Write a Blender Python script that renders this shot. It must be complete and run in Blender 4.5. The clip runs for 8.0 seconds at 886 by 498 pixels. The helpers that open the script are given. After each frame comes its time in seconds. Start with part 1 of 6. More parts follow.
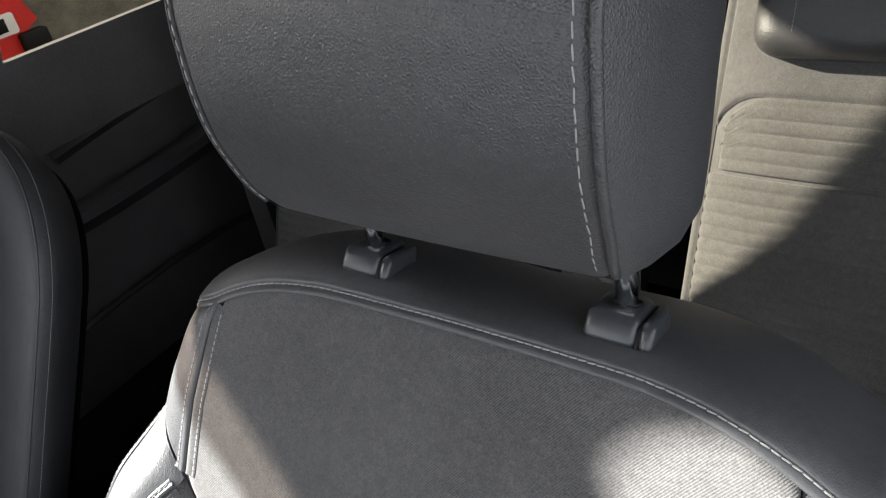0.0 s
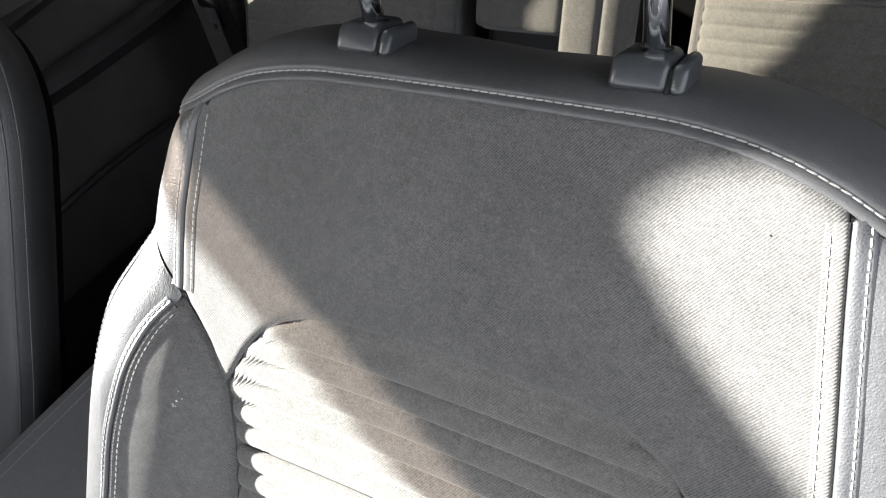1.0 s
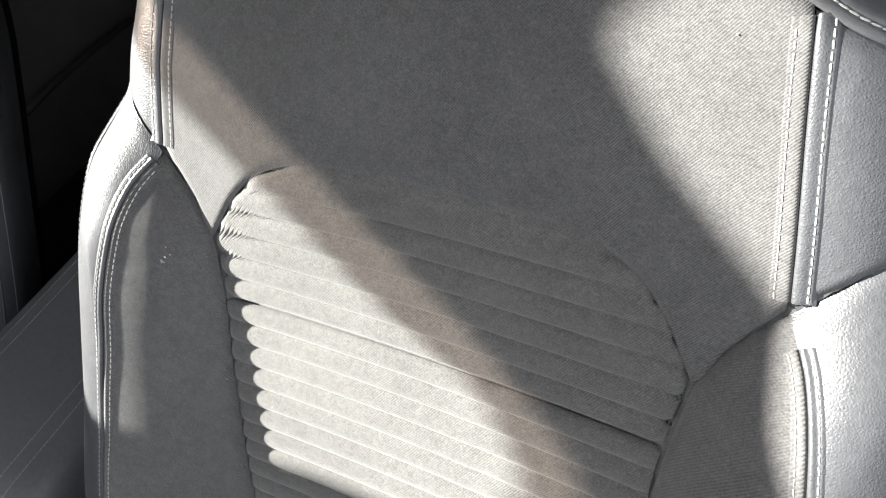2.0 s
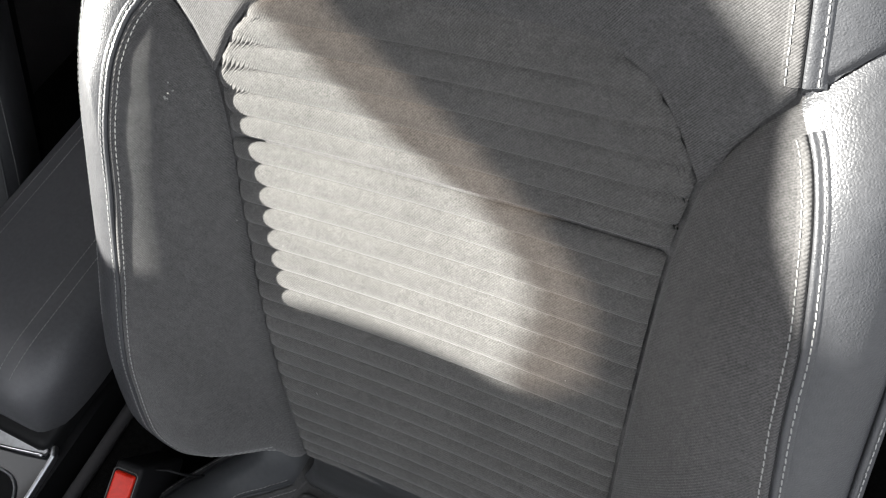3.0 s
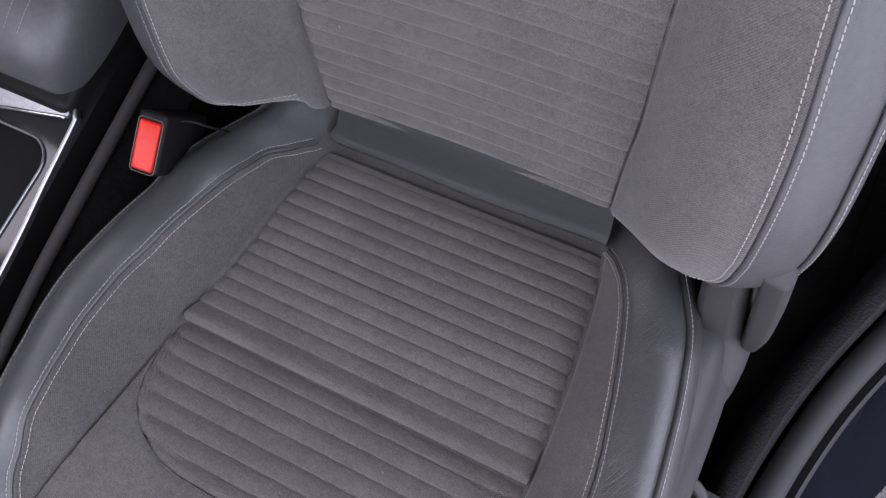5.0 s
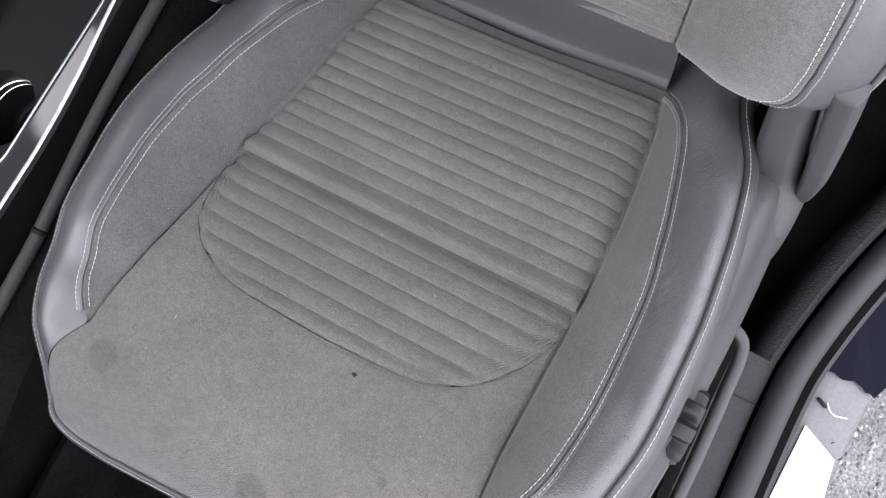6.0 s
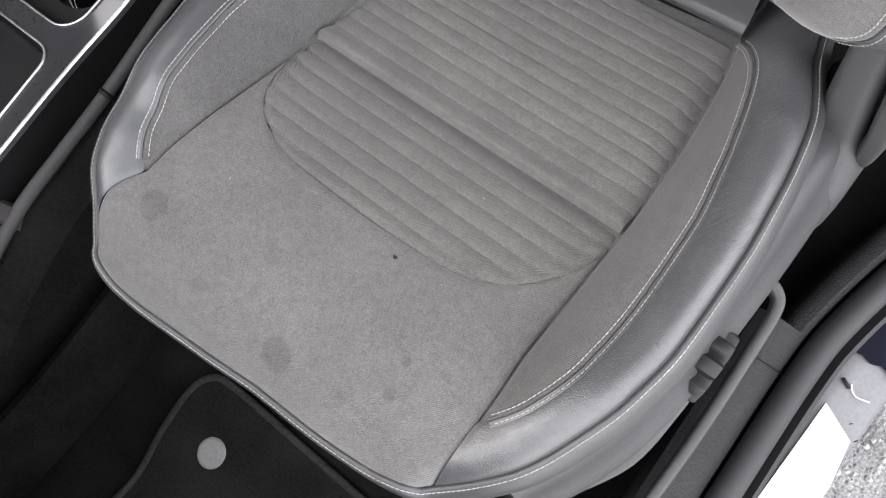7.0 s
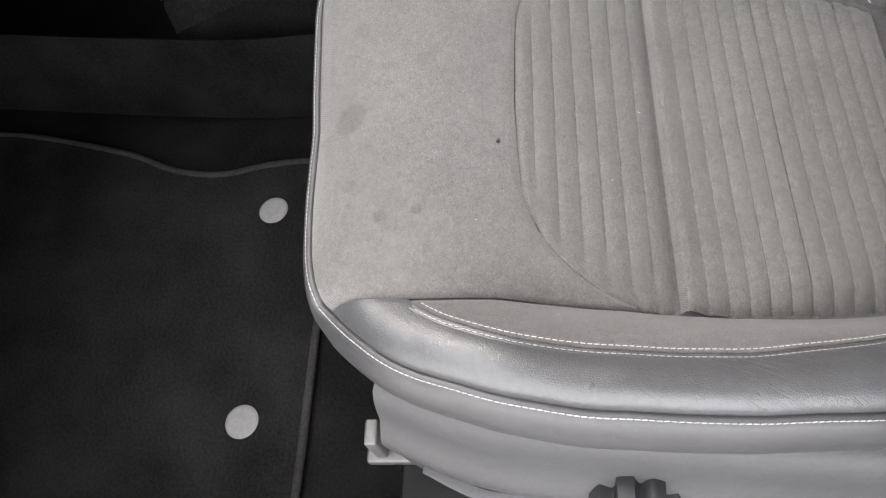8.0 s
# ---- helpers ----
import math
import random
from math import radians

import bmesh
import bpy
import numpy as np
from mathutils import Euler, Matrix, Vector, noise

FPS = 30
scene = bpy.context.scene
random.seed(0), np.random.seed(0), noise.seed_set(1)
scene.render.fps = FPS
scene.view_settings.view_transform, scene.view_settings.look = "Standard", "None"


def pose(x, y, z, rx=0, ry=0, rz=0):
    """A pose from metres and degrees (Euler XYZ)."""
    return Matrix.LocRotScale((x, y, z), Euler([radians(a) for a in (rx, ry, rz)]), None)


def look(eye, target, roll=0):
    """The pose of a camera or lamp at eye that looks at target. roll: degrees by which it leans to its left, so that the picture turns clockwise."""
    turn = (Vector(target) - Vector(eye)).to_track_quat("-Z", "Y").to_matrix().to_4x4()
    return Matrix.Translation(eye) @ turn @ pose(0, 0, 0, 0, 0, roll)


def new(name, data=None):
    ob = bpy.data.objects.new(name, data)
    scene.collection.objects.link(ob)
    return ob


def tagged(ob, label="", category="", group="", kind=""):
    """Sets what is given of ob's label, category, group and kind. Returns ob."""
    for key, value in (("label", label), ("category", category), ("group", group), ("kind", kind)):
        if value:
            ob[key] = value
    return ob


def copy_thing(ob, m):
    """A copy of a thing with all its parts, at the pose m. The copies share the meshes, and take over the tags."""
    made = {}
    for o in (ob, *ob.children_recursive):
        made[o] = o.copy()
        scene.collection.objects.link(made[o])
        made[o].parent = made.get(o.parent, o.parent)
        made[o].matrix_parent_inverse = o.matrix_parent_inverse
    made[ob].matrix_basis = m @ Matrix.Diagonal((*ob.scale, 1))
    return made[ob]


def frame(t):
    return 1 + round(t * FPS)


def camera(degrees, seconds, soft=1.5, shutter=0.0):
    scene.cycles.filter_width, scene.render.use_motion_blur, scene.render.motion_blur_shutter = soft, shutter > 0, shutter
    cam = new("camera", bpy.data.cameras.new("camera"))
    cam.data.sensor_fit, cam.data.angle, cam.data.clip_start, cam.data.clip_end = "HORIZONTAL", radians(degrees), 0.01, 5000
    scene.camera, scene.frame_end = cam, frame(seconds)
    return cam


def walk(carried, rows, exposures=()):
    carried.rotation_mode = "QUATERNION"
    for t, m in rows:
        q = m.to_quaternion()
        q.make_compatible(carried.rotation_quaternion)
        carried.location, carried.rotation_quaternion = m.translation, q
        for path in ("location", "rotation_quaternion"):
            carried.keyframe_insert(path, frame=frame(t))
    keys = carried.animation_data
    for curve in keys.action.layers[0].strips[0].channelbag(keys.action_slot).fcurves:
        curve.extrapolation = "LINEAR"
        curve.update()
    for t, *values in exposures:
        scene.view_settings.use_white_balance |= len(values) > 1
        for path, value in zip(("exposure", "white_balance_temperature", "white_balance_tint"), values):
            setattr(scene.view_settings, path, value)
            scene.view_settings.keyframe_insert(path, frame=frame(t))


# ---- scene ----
# camera: a phone carried down over a front seat from beside the open door
cam = camera(61.9, 8.0, soft=1.2)
PATH = [
    (0, (0.1873, 0.0065, 1.1048), (-0.1217, 0.4020, 0.7761), -10.45),
    (0.5, (0.1782, -0.0132, 1.0775), (-0.1075, 0.3758, 0.7211), -11.82),
    (1, (0.1711, -0.0231, 1.0406), (-0.1038, 0.3320, 0.6427), -12.73),
    (1.5, (0.1760, -0.0336, 1.0301), (-0.0795, 0.2981, 0.6004), -14.03),
    (1.7, (0.1782, -0.0452, 1.0260), (-0.0686, 0.2822, 0.5879), -13.99),
    (2.8, (0.1910, -0.0986, 0.9965), (-0.0352, 0.1774, 0.5142), -16.95),
    (3, (0.1900, -0.1054, 0.9916), (-0.0277, 0.1550, 0.4969), -17.76),
    (3.5, (0.1887, -0.1285, 0.9748), (-0.0114, 0.0912, 0.4536), -20.49),
    (4, (0.1915, -0.1443, 0.9633), (0.0025, 0.0377, 0.4238), -23.92),
    (4.5, (0.1952, -0.1749, 0.9406), (0.0273, -0.0510, 0.3781), -30.64),
    (5, (0.2018, -0.1937, 0.9341), (0.0397, -0.1023, 0.3637), -37.02),
    (5.2, (0.2170, -0.2021, 0.9270), (0.0452, -0.1328, 0.3563), -43.90),
    (6.3, (0.2166, -0.3331, 0.9290), (0.0582, -0.2943, 0.3516), -47.30),
    (6.5, (0.2217, -0.3524, 0.9318), (0.0590, -0.3116, 0.3557), -45.12),
    (7, (0.2458, -0.3908, 0.9205), (0.0687, -0.3509, 0.3486), -41.30),
    (7.2, (0.2644, -0.4023, 0.9026), (0.0803, -0.3663, 0.3327), -39.24),
    (7.5, (0.2920, -0.3961, 0.8784), (0.0812, -0.3754, 0.3171), -30.64),
    (7.8, (0.3519, -0.3786, 0.8336), (0.0899, -0.4055, 0.2945), -20.47),
    (8, (0.3954, -0.3320, 0.8116), (0.1084, -0.4278, 0.2935), -18.77),
]
EXPOSURES = [(0, 3.1, 6250, 9), (0.5, 3.75, 6300, 8), (1.0, 3.52, 6300, 8), (1.7, 3.2, 6300, 8), (2.8, 2.74, 6300, 8), (4, 2.84, 6150, 18), (4.5, 3.3, 6000, 24), (5.2, 3.85, 6100, 22), (6.4, 4.65, 6450, 13), (7.5, 4.5, 6650, 11), (8, 4.8, 6750, 11)]
walk(cam, [(t, look(eye, target, roll)) for t, eye, target, roll in PATH], EXPOSURES)

# ---- light: low sun from the far side of the car, open sky at the near door ----
TO_SUN = Vector((-0.105, -0.0365, 0.051)).normalized()
elevation = math.asin(TO_SUN.z)
azimuth = math.atan2(TO_SUN.x, TO_SUN.y)
world = bpy.data.worlds.new("sky")
scene.world = world
world.use_nodes = True
wn = world.node_tree
sky = wn.nodes.new("ShaderNodeTexSky")
sky.sky_type = "NISHITA"
sky.sun_disc = False
sky.sun_elevation = elevation
sky.sun_rotation = azimuth
sky.air_density, sky.dust_density, sky.ozone_density = 0.35, 3.0, 0.0
pale = wn.nodes.new("ShaderNodeHueSaturation")
pale.inputs["Saturation"].default_value = 0.45
veil = wn.nodes.new("ShaderNodeMix")
veil.data_type = "RGBA"
veil.inputs["Factor"].default_value = 0.55
for socket in veil.inputs:
    if socket.type == "RGBA" and socket.name == "A":
        wn.links.new(pale.outputs[0], socket)
    if socket.type == "RGBA" and socket.name == "B":
        socket.default_value = (5.4, 5.4, 5.5, 1)
wn.links.new(sky.outputs[0], pale.inputs["Color"])
for socket in veil.outputs:
    if socket.type == "RGBA":
        wn.links.new(socket, wn.nodes["Background"].inputs[0])
wn.nodes["Background"].inputs[1].default_value = 0.064
sun_data = bpy.data.lights.new("sun", "SUN")
sun_data.energy, sun_data.angle, sun_data.color = 5.0, radians(0.6), (1.0, 0.95, 0.87)
sun = new("sun", sun_data)
sun.matrix_world = look((-6, -2, 3.1), Vector((-6, -2, 3.1)) - TO_SUN)


# ---- materials ----
def material(name, colour, rough=0.6, metal=0.0, spec=0.5, sheen=0.0, coat=0.0):
    m = bpy.data.materials.new(name)
    m.use_nodes = True
    b = m.node_tree.nodes["Principled BSDF"]
    b.inputs["Base Color"].default_value = (*colour, 1)
    b.inputs["Roughness"].default_value = rough
    b.inputs["Metallic"].default_value = metal
    b.inputs["Specular IOR Level"].default_value = spec
    b.inputs["Sheen Weight"].default_value = sheen
    b.inputs["Sheen Roughness"].default_value = 0.5
    b.inputs["Coat Weight"].default_value = coat
    return m, m.node_tree, b


def node(nt, kind, **values):
    n = nt.nodes.new(kind)
    for key, value in values.items():
        n.inputs[key.replace("_", " ")].default_value = value
    return n


def varied(nt, b, colour, low, high, scale, detail=6.0):
    """Base colour that wanders between two shades of one colour at two scales."""
    co = nt.nodes.new("ShaderNodeTexCoord")
    big = node(nt, "ShaderNodeTexNoise", Scale=scale, Detail=detail)
    fine = node(nt, "ShaderNodeTexNoise", Scale=scale * 23, Detail=3.0)
    nt.links.new(co.outputs["Object"], big.inputs["Vector"])
    nt.links.new(co.outputs["Object"], fine.inputs["Vector"])
    mix = node(nt, "ShaderNodeMath")
    mix.operation = "ADD"
    nt.links.new(big.outputs[0], mix.inputs[0])
    nt.links.new(fine.outputs[0], mix.inputs[1])
    ramp = nt.nodes.new("ShaderNodeMapRange")
    ramp.inputs["From Min"].default_value, ramp.inputs["From Max"].default_value = 0.7, 1.3
    ramp.inputs["To Min"].default_value, ramp.inputs["To Max"].default_value = low, high
    nt.links.new(mix.outputs[0], ramp.inputs["Value"])
    scaled = nt.nodes.new("ShaderNodeVectorMath")
    scaled.operation = "SCALE"
    scaled.inputs[0].default_value = colour
    nt.links.new(ramp.outputs[0], scaled.inputs["Scale"])
    nt.links.new(scaled.outputs[0], b.inputs["Base Color"])
    return co, scaled


def bump(nt, b, height, strength, distance):
    n = node(nt, "ShaderNodeBump", Strength=strength, Distance=distance)
    nt.links.new(height, n.inputs["Height"])
    nt.links.new(n.outputs[0], b.inputs["Normal"])
    return n


def fabric(name, colour, pitch=0.0016, depth=0.00022, twill=0.2, way=(0.76, -0.65, 0), sway_by=2.0):
    """Heathered twill: slanting ridges of short floats, laid out along each sewn panel."""
    m, nt, b = material(name, colour, 0.92, spec=0.22, sheen=0.22)
    co, base = varied(nt, b, colour, 0.86, 1.14, 14)
    lay = co.outputs["UV"]
    drift = node(nt, "ShaderNodeTexNoise", Scale=170.0, Detail=2.0)
    nt.links.new(lay, drift.inputs["Vector"])

    def wave(direction, length, sway):
        dot = nt.nodes.new("ShaderNodeVectorMath")
        dot.operation = "DOT_PRODUCT"
        dot.inputs[1].default_value = direction
        nt.links.new(lay, dot.inputs[0])
        k = nt.nodes.new("ShaderNodeMath")
        k.operation = "MULTIPLY"
        k.inputs[1].default_value = 2 * math.pi / length
        nt.links.new(dot.outputs["Value"], k.inputs[0])
        add = nt.nodes.new("ShaderNodeMath")
        add.operation = "MULTIPLY_ADD"
        add.inputs[1].default_value = sway
        nt.links.new(drift.outputs[0], add.inputs[0])
        nt.links.new(k.outputs[0], add.inputs[2])
        sine = nt.nodes.new("ShaderNodeMath")
        sine.operation = "SINE"
        nt.links.new(add.outputs[0], sine.inputs[0])
        return sine.outputs[0]

    ridge = wave(way, pitch, sway_by)
    floats = wave((0.25, 0.97, 0), pitch * 0.8, sway_by * 1.6)
    fuzz = node(nt, "ShaderNodeTexNoise", Scale=1500.0, Detail=2.0)
    heather = node(nt, "ShaderNodeTexNoise", Scale=900.0, Detail=3.0)
    mottle = node(nt, "ShaderNodeTexNoise", Scale=120.0, Detail=4.0)
    for n in (fuzz, heather, mottle):
        nt.links.new(co.outputs["Object"], n.inputs["Vector"])

    def total(terms, start):
        out = None
        for source, k in terms:
            mul = nt.nodes.new("ShaderNodeMath")
            mul.operation = "MULTIPLY_ADD"
            mul.inputs[1].default_value = k
            nt.links.new(source, mul.inputs[0])
            if out is None:
                mul.inputs[2].default_value = start
            else:
                nt.links.new(out, mul.inputs[2])
            out = mul.outputs[0]
        return out

    bump(nt, b, total(((ridge, 1.0), (floats, 0.35), (fuzz.outputs[0], 1.5)), 0.0), 0.7, depth)
    # single threads lighter or darker than the rest
    wear = node(nt, "ShaderNodeTexNoise", Scale=22.0, Detail=4.0)
    nt.links.new(co.outputs["Object"], wear.inputs["Vector"])
    left = nt.nodes.new("ShaderNodeMapRange")
    left.inputs["From Min"].default_value, left.inputs["From Max"].default_value = 0.32, 0.68
    left.inputs["To Min"].default_value, left.inputs["To Max"].default_value = 0.15, 1.3
    nt.links.new(wear.outputs[0], left.inputs["Value"])
    kept = nt.nodes.new("ShaderNodeMath")
    kept.operation = "MULTIPLY"
    nt.links.new(ridge, kept.inputs[0])
    nt.links.new(left.outputs[0], kept.inputs[1])
    shade = total(((heather.outputs[0], 1.4), (mottle.outputs[0], 0.4), (kept.outputs[0], twill), (floats, twill * 0.3)), 0.10)
    yarn = nt.nodes.new("ShaderNodeVectorMath")
    yarn.operation = "SCALE"
    nt.links.new(base.outputs[0], yarn.inputs[0])
    nt.links.new(shade, yarn.inputs["Scale"])
    nt.links.new(yarn.outputs[0], b.inputs["Base Color"])
    return m


def leather(name, colour, rough=0.36, depth=0.0007, grain=640.0, uneven=0.7):
    m, nt, b = material(name, colour, rough, spec=0.65)
    co, _ = varied(nt, b, colour, 0.85, 1.15, 9)
    cells = node(nt, "ShaderNodeTexVoronoi", Scale=grain)
    cells.feature = "DISTANCE_TO_EDGE"
    warp = node(nt, "ShaderNodeTexNoise", Scale=420.0, Detail=4.0)
    folds = node(nt, "ShaderNodeTexNoise", Scale=38.0, Detail=5.0)
    for n in (cells, warp, folds):
        nt.links.new(co.outputs["Object"], n.inputs["Vector"])
    a = nt.nodes.new("ShaderNodeMath")
    a.operation = "MULTIPLY_ADD"
    a.inputs[1].default_value = uneven
    nt.links.new(warp.outputs[0], a.inputs[0])
    nt.links.new(cells.outputs[0], a.inputs[2])
    c = nt.nodes.new("ShaderNodeMath")
    c.operation = "MULTIPLY_ADD"
    c.inputs[1].default_value = 0.5
    nt.links.new(folds.outputs[0], c.inputs[0])
    nt.links.new(a.outputs[0], c.inputs[2])
    bump(nt, b, c.outputs[0], 0.45, depth)
    r = nt.nodes.new("ShaderNodeMapRange")
    r.inputs["To Min"].default_value, r.inputs["To Max"].default_value = rough - 0.03, rough + 0.06
    nt.links.new(folds.outputs[0], r.inputs["Value"])
    nt.links.new(r.outputs[0], b.inputs["Roughness"])
    return m


def grained(name, colour, rough=0.55, scale=700.0, depth=0.0003, spec=0.4, low=0.85, high=1.15, metal=0.0, sheen=0.0):
    m, nt, b = material(name, colour, rough, metal=metal, spec=spec, sheen=sheen)
    co, _ = varied(nt, b, colour, low, high, 11)
    n = node(nt, "ShaderNodeTexNoise", Scale=scale, Detail=3.0)
    nt.links.new(co.outputs["Object"], n.inputs["Vector"])
    bump(nt, b, n.outputs[0], 0.6, depth)
    return m


CLOTH = fabric("grey_twill_cloth", (0.085, 0.083, 0.082), 0.0016, 0.00012, 0.19)
YOKE = fabric("fine_twill_cloth", (0.085, 0.083, 0.082), 0.00122, 0.00008, 0.25)
RIBBED = fabric("ribbed_cloth", (0.095, 0.092, 0.088), 0.0014, 0.00010, 0.16)
RIBBED_SEAT = fabric("worn_ribbed_cloth", (0.095, 0.092, 0.088), 0.0014, 0.00013, 0.17)
SUEDE = fabric("brushed_cloth", (0.075, 0.073, 0.072), 0.0015, 0.00010, 0.10)


def stained(name, colour, spots):
    """Brushed cloth with a few darker round spots."""
    m = fabric(name, colour, 0.0015, 0.00014, 0.14)
    nt = m.node_tree
    b = nt.nodes["Principled BSDF"]
    base = b.inputs["Base Color"].links[0].from_socket
    co = nt.nodes.new("ShaderNodeTexCoord")
    warp = node(nt, "ShaderNodeTexNoise", Scale=60.0, Detail=3.0)
    nt.links.new(co.outputs["Object"], warp.inputs["Vector"])
    total = None
    for x, y, r, dark in spots:
        d = nt.nodes.new("ShaderNodeVectorMath")
        d.operation = "DISTANCE"
        flat = nt.nodes.new("ShaderNodeVectorMath")
        flat.operation = "MULTIPLY"
        flat.inputs[1].default_value = (1, 1, 0)
        nt.links.new(co.outputs["Object"], flat.inputs[0])
        nt.links.new(flat.outputs[0], d.inputs[0])
        d.inputs[1].default_value = (x, y, 0)
        off = nt.nodes.new("ShaderNodeMath")
        off.operation = "MULTIPLY_ADD"
        off.inputs[1].default_value = r * 0.7
        nt.links.new(warp.outputs[0], off.inputs[0])
        nt.links.new(d.outputs["Value"], off.inputs[2])
        k = nt.nodes.new("ShaderNodeMapRange")
        k.interpolation_type = "SMOOTHSTEP"
        k.inputs["From Min"].default_value, k.inputs["From Max"].default_value = r * 1.12, r * 1.34
        k.inputs["To Min"].default_value, k.inputs["To Max"].default_value = dark, 1.0
        nt.links.new(off.outputs[0], k.inputs["Value"])
        if total is None:
            total = k.outputs[0]
        else:
            mul = nt.nodes.new("ShaderNodeMath")
            mul.operation = "MULTIPLY"
            nt.links.new(total, mul.inputs[0])
            nt.links.new(k.outputs[0], mul.inputs[1])
            total = mul.outputs[0]
    scaled = nt.nodes.new("ShaderNodeVectorMath")
    scaled.operation = "SCALE"
    nt.links.new(base, scaled.inputs[0])
    nt.links.new(total, scaled.inputs["Scale"])
    nt.links.new(scaled.outputs[0], b.inputs["Base Color"])
    return m


SEAT_FRONT = stained("worn_brushed_cloth", (0.096, 0.093, 0.09), [(-0.170, -0.469, 0.016, 0.82), (0.003, -0.505, 0.016, 0.79), (0.102, -0.470, 0.006, 0.85), (0.097, -0.441, 0.005, 0.85),
                     (0.07, -0.50, 0.007, 0.88), (-0.05, -0.44, 0.010, 0.92), (0.13, -0.43, 0.006, 0.88), (-0.09, -0.50, 0.009, 0.92)])
HIDE = leather("dark_grey_leather", (0.055, 0.056, 0.06))
HIDE_WORN = leather("polished_grey_leather", (0.056, 0.057, 0.06), 0.28, 0.0008, 560.0)
HIDE_EDGE = leather("smooth_bolster_leather", (0.060, 0.062, 0.066), 0.30, 0.0003, 600.0, 0.3)
HIDE_PALE = leather("grey_armrest_leather", (0.085, 0.085, 0.09), 0.42, 0.0005)
HIDE_SMOOTH = leather("smooth_grey_leather", (0.046, 0.047, 0.049), 0.34, 0.0003)


def creased(m):
    """Bundles of fine wrinkles that slant across worn leather, strongest towards the back of the cushion."""
    nt = m.node_tree
    co = nt.nodes.new("ShaderNodeTexCoord")
    lines = None
    for size, width, weight in (((0.085, 0.0065, 0.06), 0.020, 1.0), ((0.05, 0.0028, 0.05), 0.035, 0.5)):
        lay = nt.nodes.new("ShaderNodeMapping")
        lay.vector_type = "TEXTURE"
        lay.inputs["Rotation"].default_value = (0, 0, radians(62))
        lay.inputs["Scale"].default_value = size
        nt.links.new(co.outputs["Object"], lay.inputs[0])
        fold = node(nt, "ShaderNodeTexNoise", Scale=1.0, Detail=1.5, Distortion=0.25)
        nt.links.new(lay.outputs[0], fold.inputs["Vector"])
        off = nt.nodes.new("ShaderNodeMath")
        off.operation = "SUBTRACT"
        off.inputs[1].default_value = 0.5
        nt.links.new(fold.outputs[0], off.inputs[0])
        size_of = nt.nodes.new("ShaderNodeMath")
        size_of.operation = "ABSOLUTE"
        nt.links.new(off.outputs[0], size_of.inputs[0])
        line = nt.nodes.new("ShaderNodeMapRange")
        line.interpolation_type = "SMOOTHSTEP"
        line.inputs["From Min"].default_value, line.inputs["From Max"].default_value = 0.0, width
        line.inputs["To Min"].default_value, line.inputs["To Max"].default_value = -weight, 0.0
        nt.links.new(size_of.outputs[0], line.inputs["Value"])
        if lines is None:
            lines = line.outputs[0]
        else:
            add = nt.nodes.new("ShaderNodeMath")
            nt.links.new(lines, add.inputs[0])
            nt.links.new(line.outputs[0], add.inputs[1])
            lines = add.outputs[0]
    patch = node(nt, "ShaderNodeTexNoise", Scale=26.0, Detail=1.0)
    nt.links.new(co.outputs["Object"], patch.inputs["Vector"])
    some = nt.nodes.new("ShaderNodeMapRange")
    some.interpolation_type = "SMOOTHSTEP"
    some.inputs["From Min"].default_value, some.inputs["From Max"].default_value = 0.40, 0.58
    nt.links.new(patch.outputs[0], some.inputs["Value"])
    axes = nt.nodes.new("ShaderNodeSeparateXYZ")
    nt.links.new(co.outputs["Object"], axes.inputs[0])
    where = nt.nodes.new("ShaderNodeMapRange")
    where.interpolation_type = "SMOOTHSTEP"
    where.inputs["From Min"].default_value, where.inputs["From Max"].default_value = -0.33, -0.20
    nt.links.new(axes.outputs["Y"], where.inputs["Value"])
    both = nt.nodes.new("ShaderNodeMath")
    both.operation = "MULTIPLY"
    nt.links.new(some.outputs[0], both.inputs[0])
    nt.links.new(where.outputs[0], both.inputs[1])
    deep = nt.nodes.new("ShaderNodeMath")
    deep.operation = "MULTIPLY"
    nt.links.new(both.outputs[0], deep.inputs[0])
    nt.links.new(lines, deep.inputs[1])
    grain = [n for n in nt.nodes if n.bl_idname == "ShaderNodeBump"][0]
    press = nt.nodes.new("ShaderNodeMath")
    press.operation = "MULTIPLY_ADD"
    press.inputs[1].default_value = 0.7
    nt.links.new(deep.outputs[0], press.inputs[0])
    nt.links.new(grain.inputs["Height"].links[0].from_socket, press.inputs[2])
    nt.links.new(press.outputs[0], grain.inputs["Height"])


creased(HIDE_WORN)
HIDE_DULL = leather("charcoal_leather", (0.049, 0.049, 0.051), 0.42, 0.0010, 660.0)
HIDE_CAP = leather("matt_charcoal_leather", (0.074, 0.074, 0.077), 0.46, 0.0004, 700.0, 0.4)
# darker copy of the leather: the shade under the cushion edge is in its colour
HIDE_SHADED = leather("shaded_skirt_leather", (0.036, 0.036, 0.038), 0.46, 0.0006, 640.0)
THREAD = grained("pale_thread", (0.34, 0.34, 0.33), 0.8, 3000)
THREAD_WORN = grained("soiled_thread", (0.35, 0.345, 0.335), 0.85, 900, low=0.7, high=1.3)
COLLAR = grained("satin_black_plastic", (0.044, 0.047, 0.051), 0.28, 500, 0.0001, 0.5)
PLASTIC = grained("dark_grey_plastic", (0.038, 0.038, 0.04), 0.5)
SHELL = grained("black_shell_cloth", (0.006, 0.006, 0.006), 0.9, spec=0.05)
KNOB = grained("satin_knob_plastic", (0.013, 0.013, 0.014), 0.42, 500, 0.0002, 0.32)
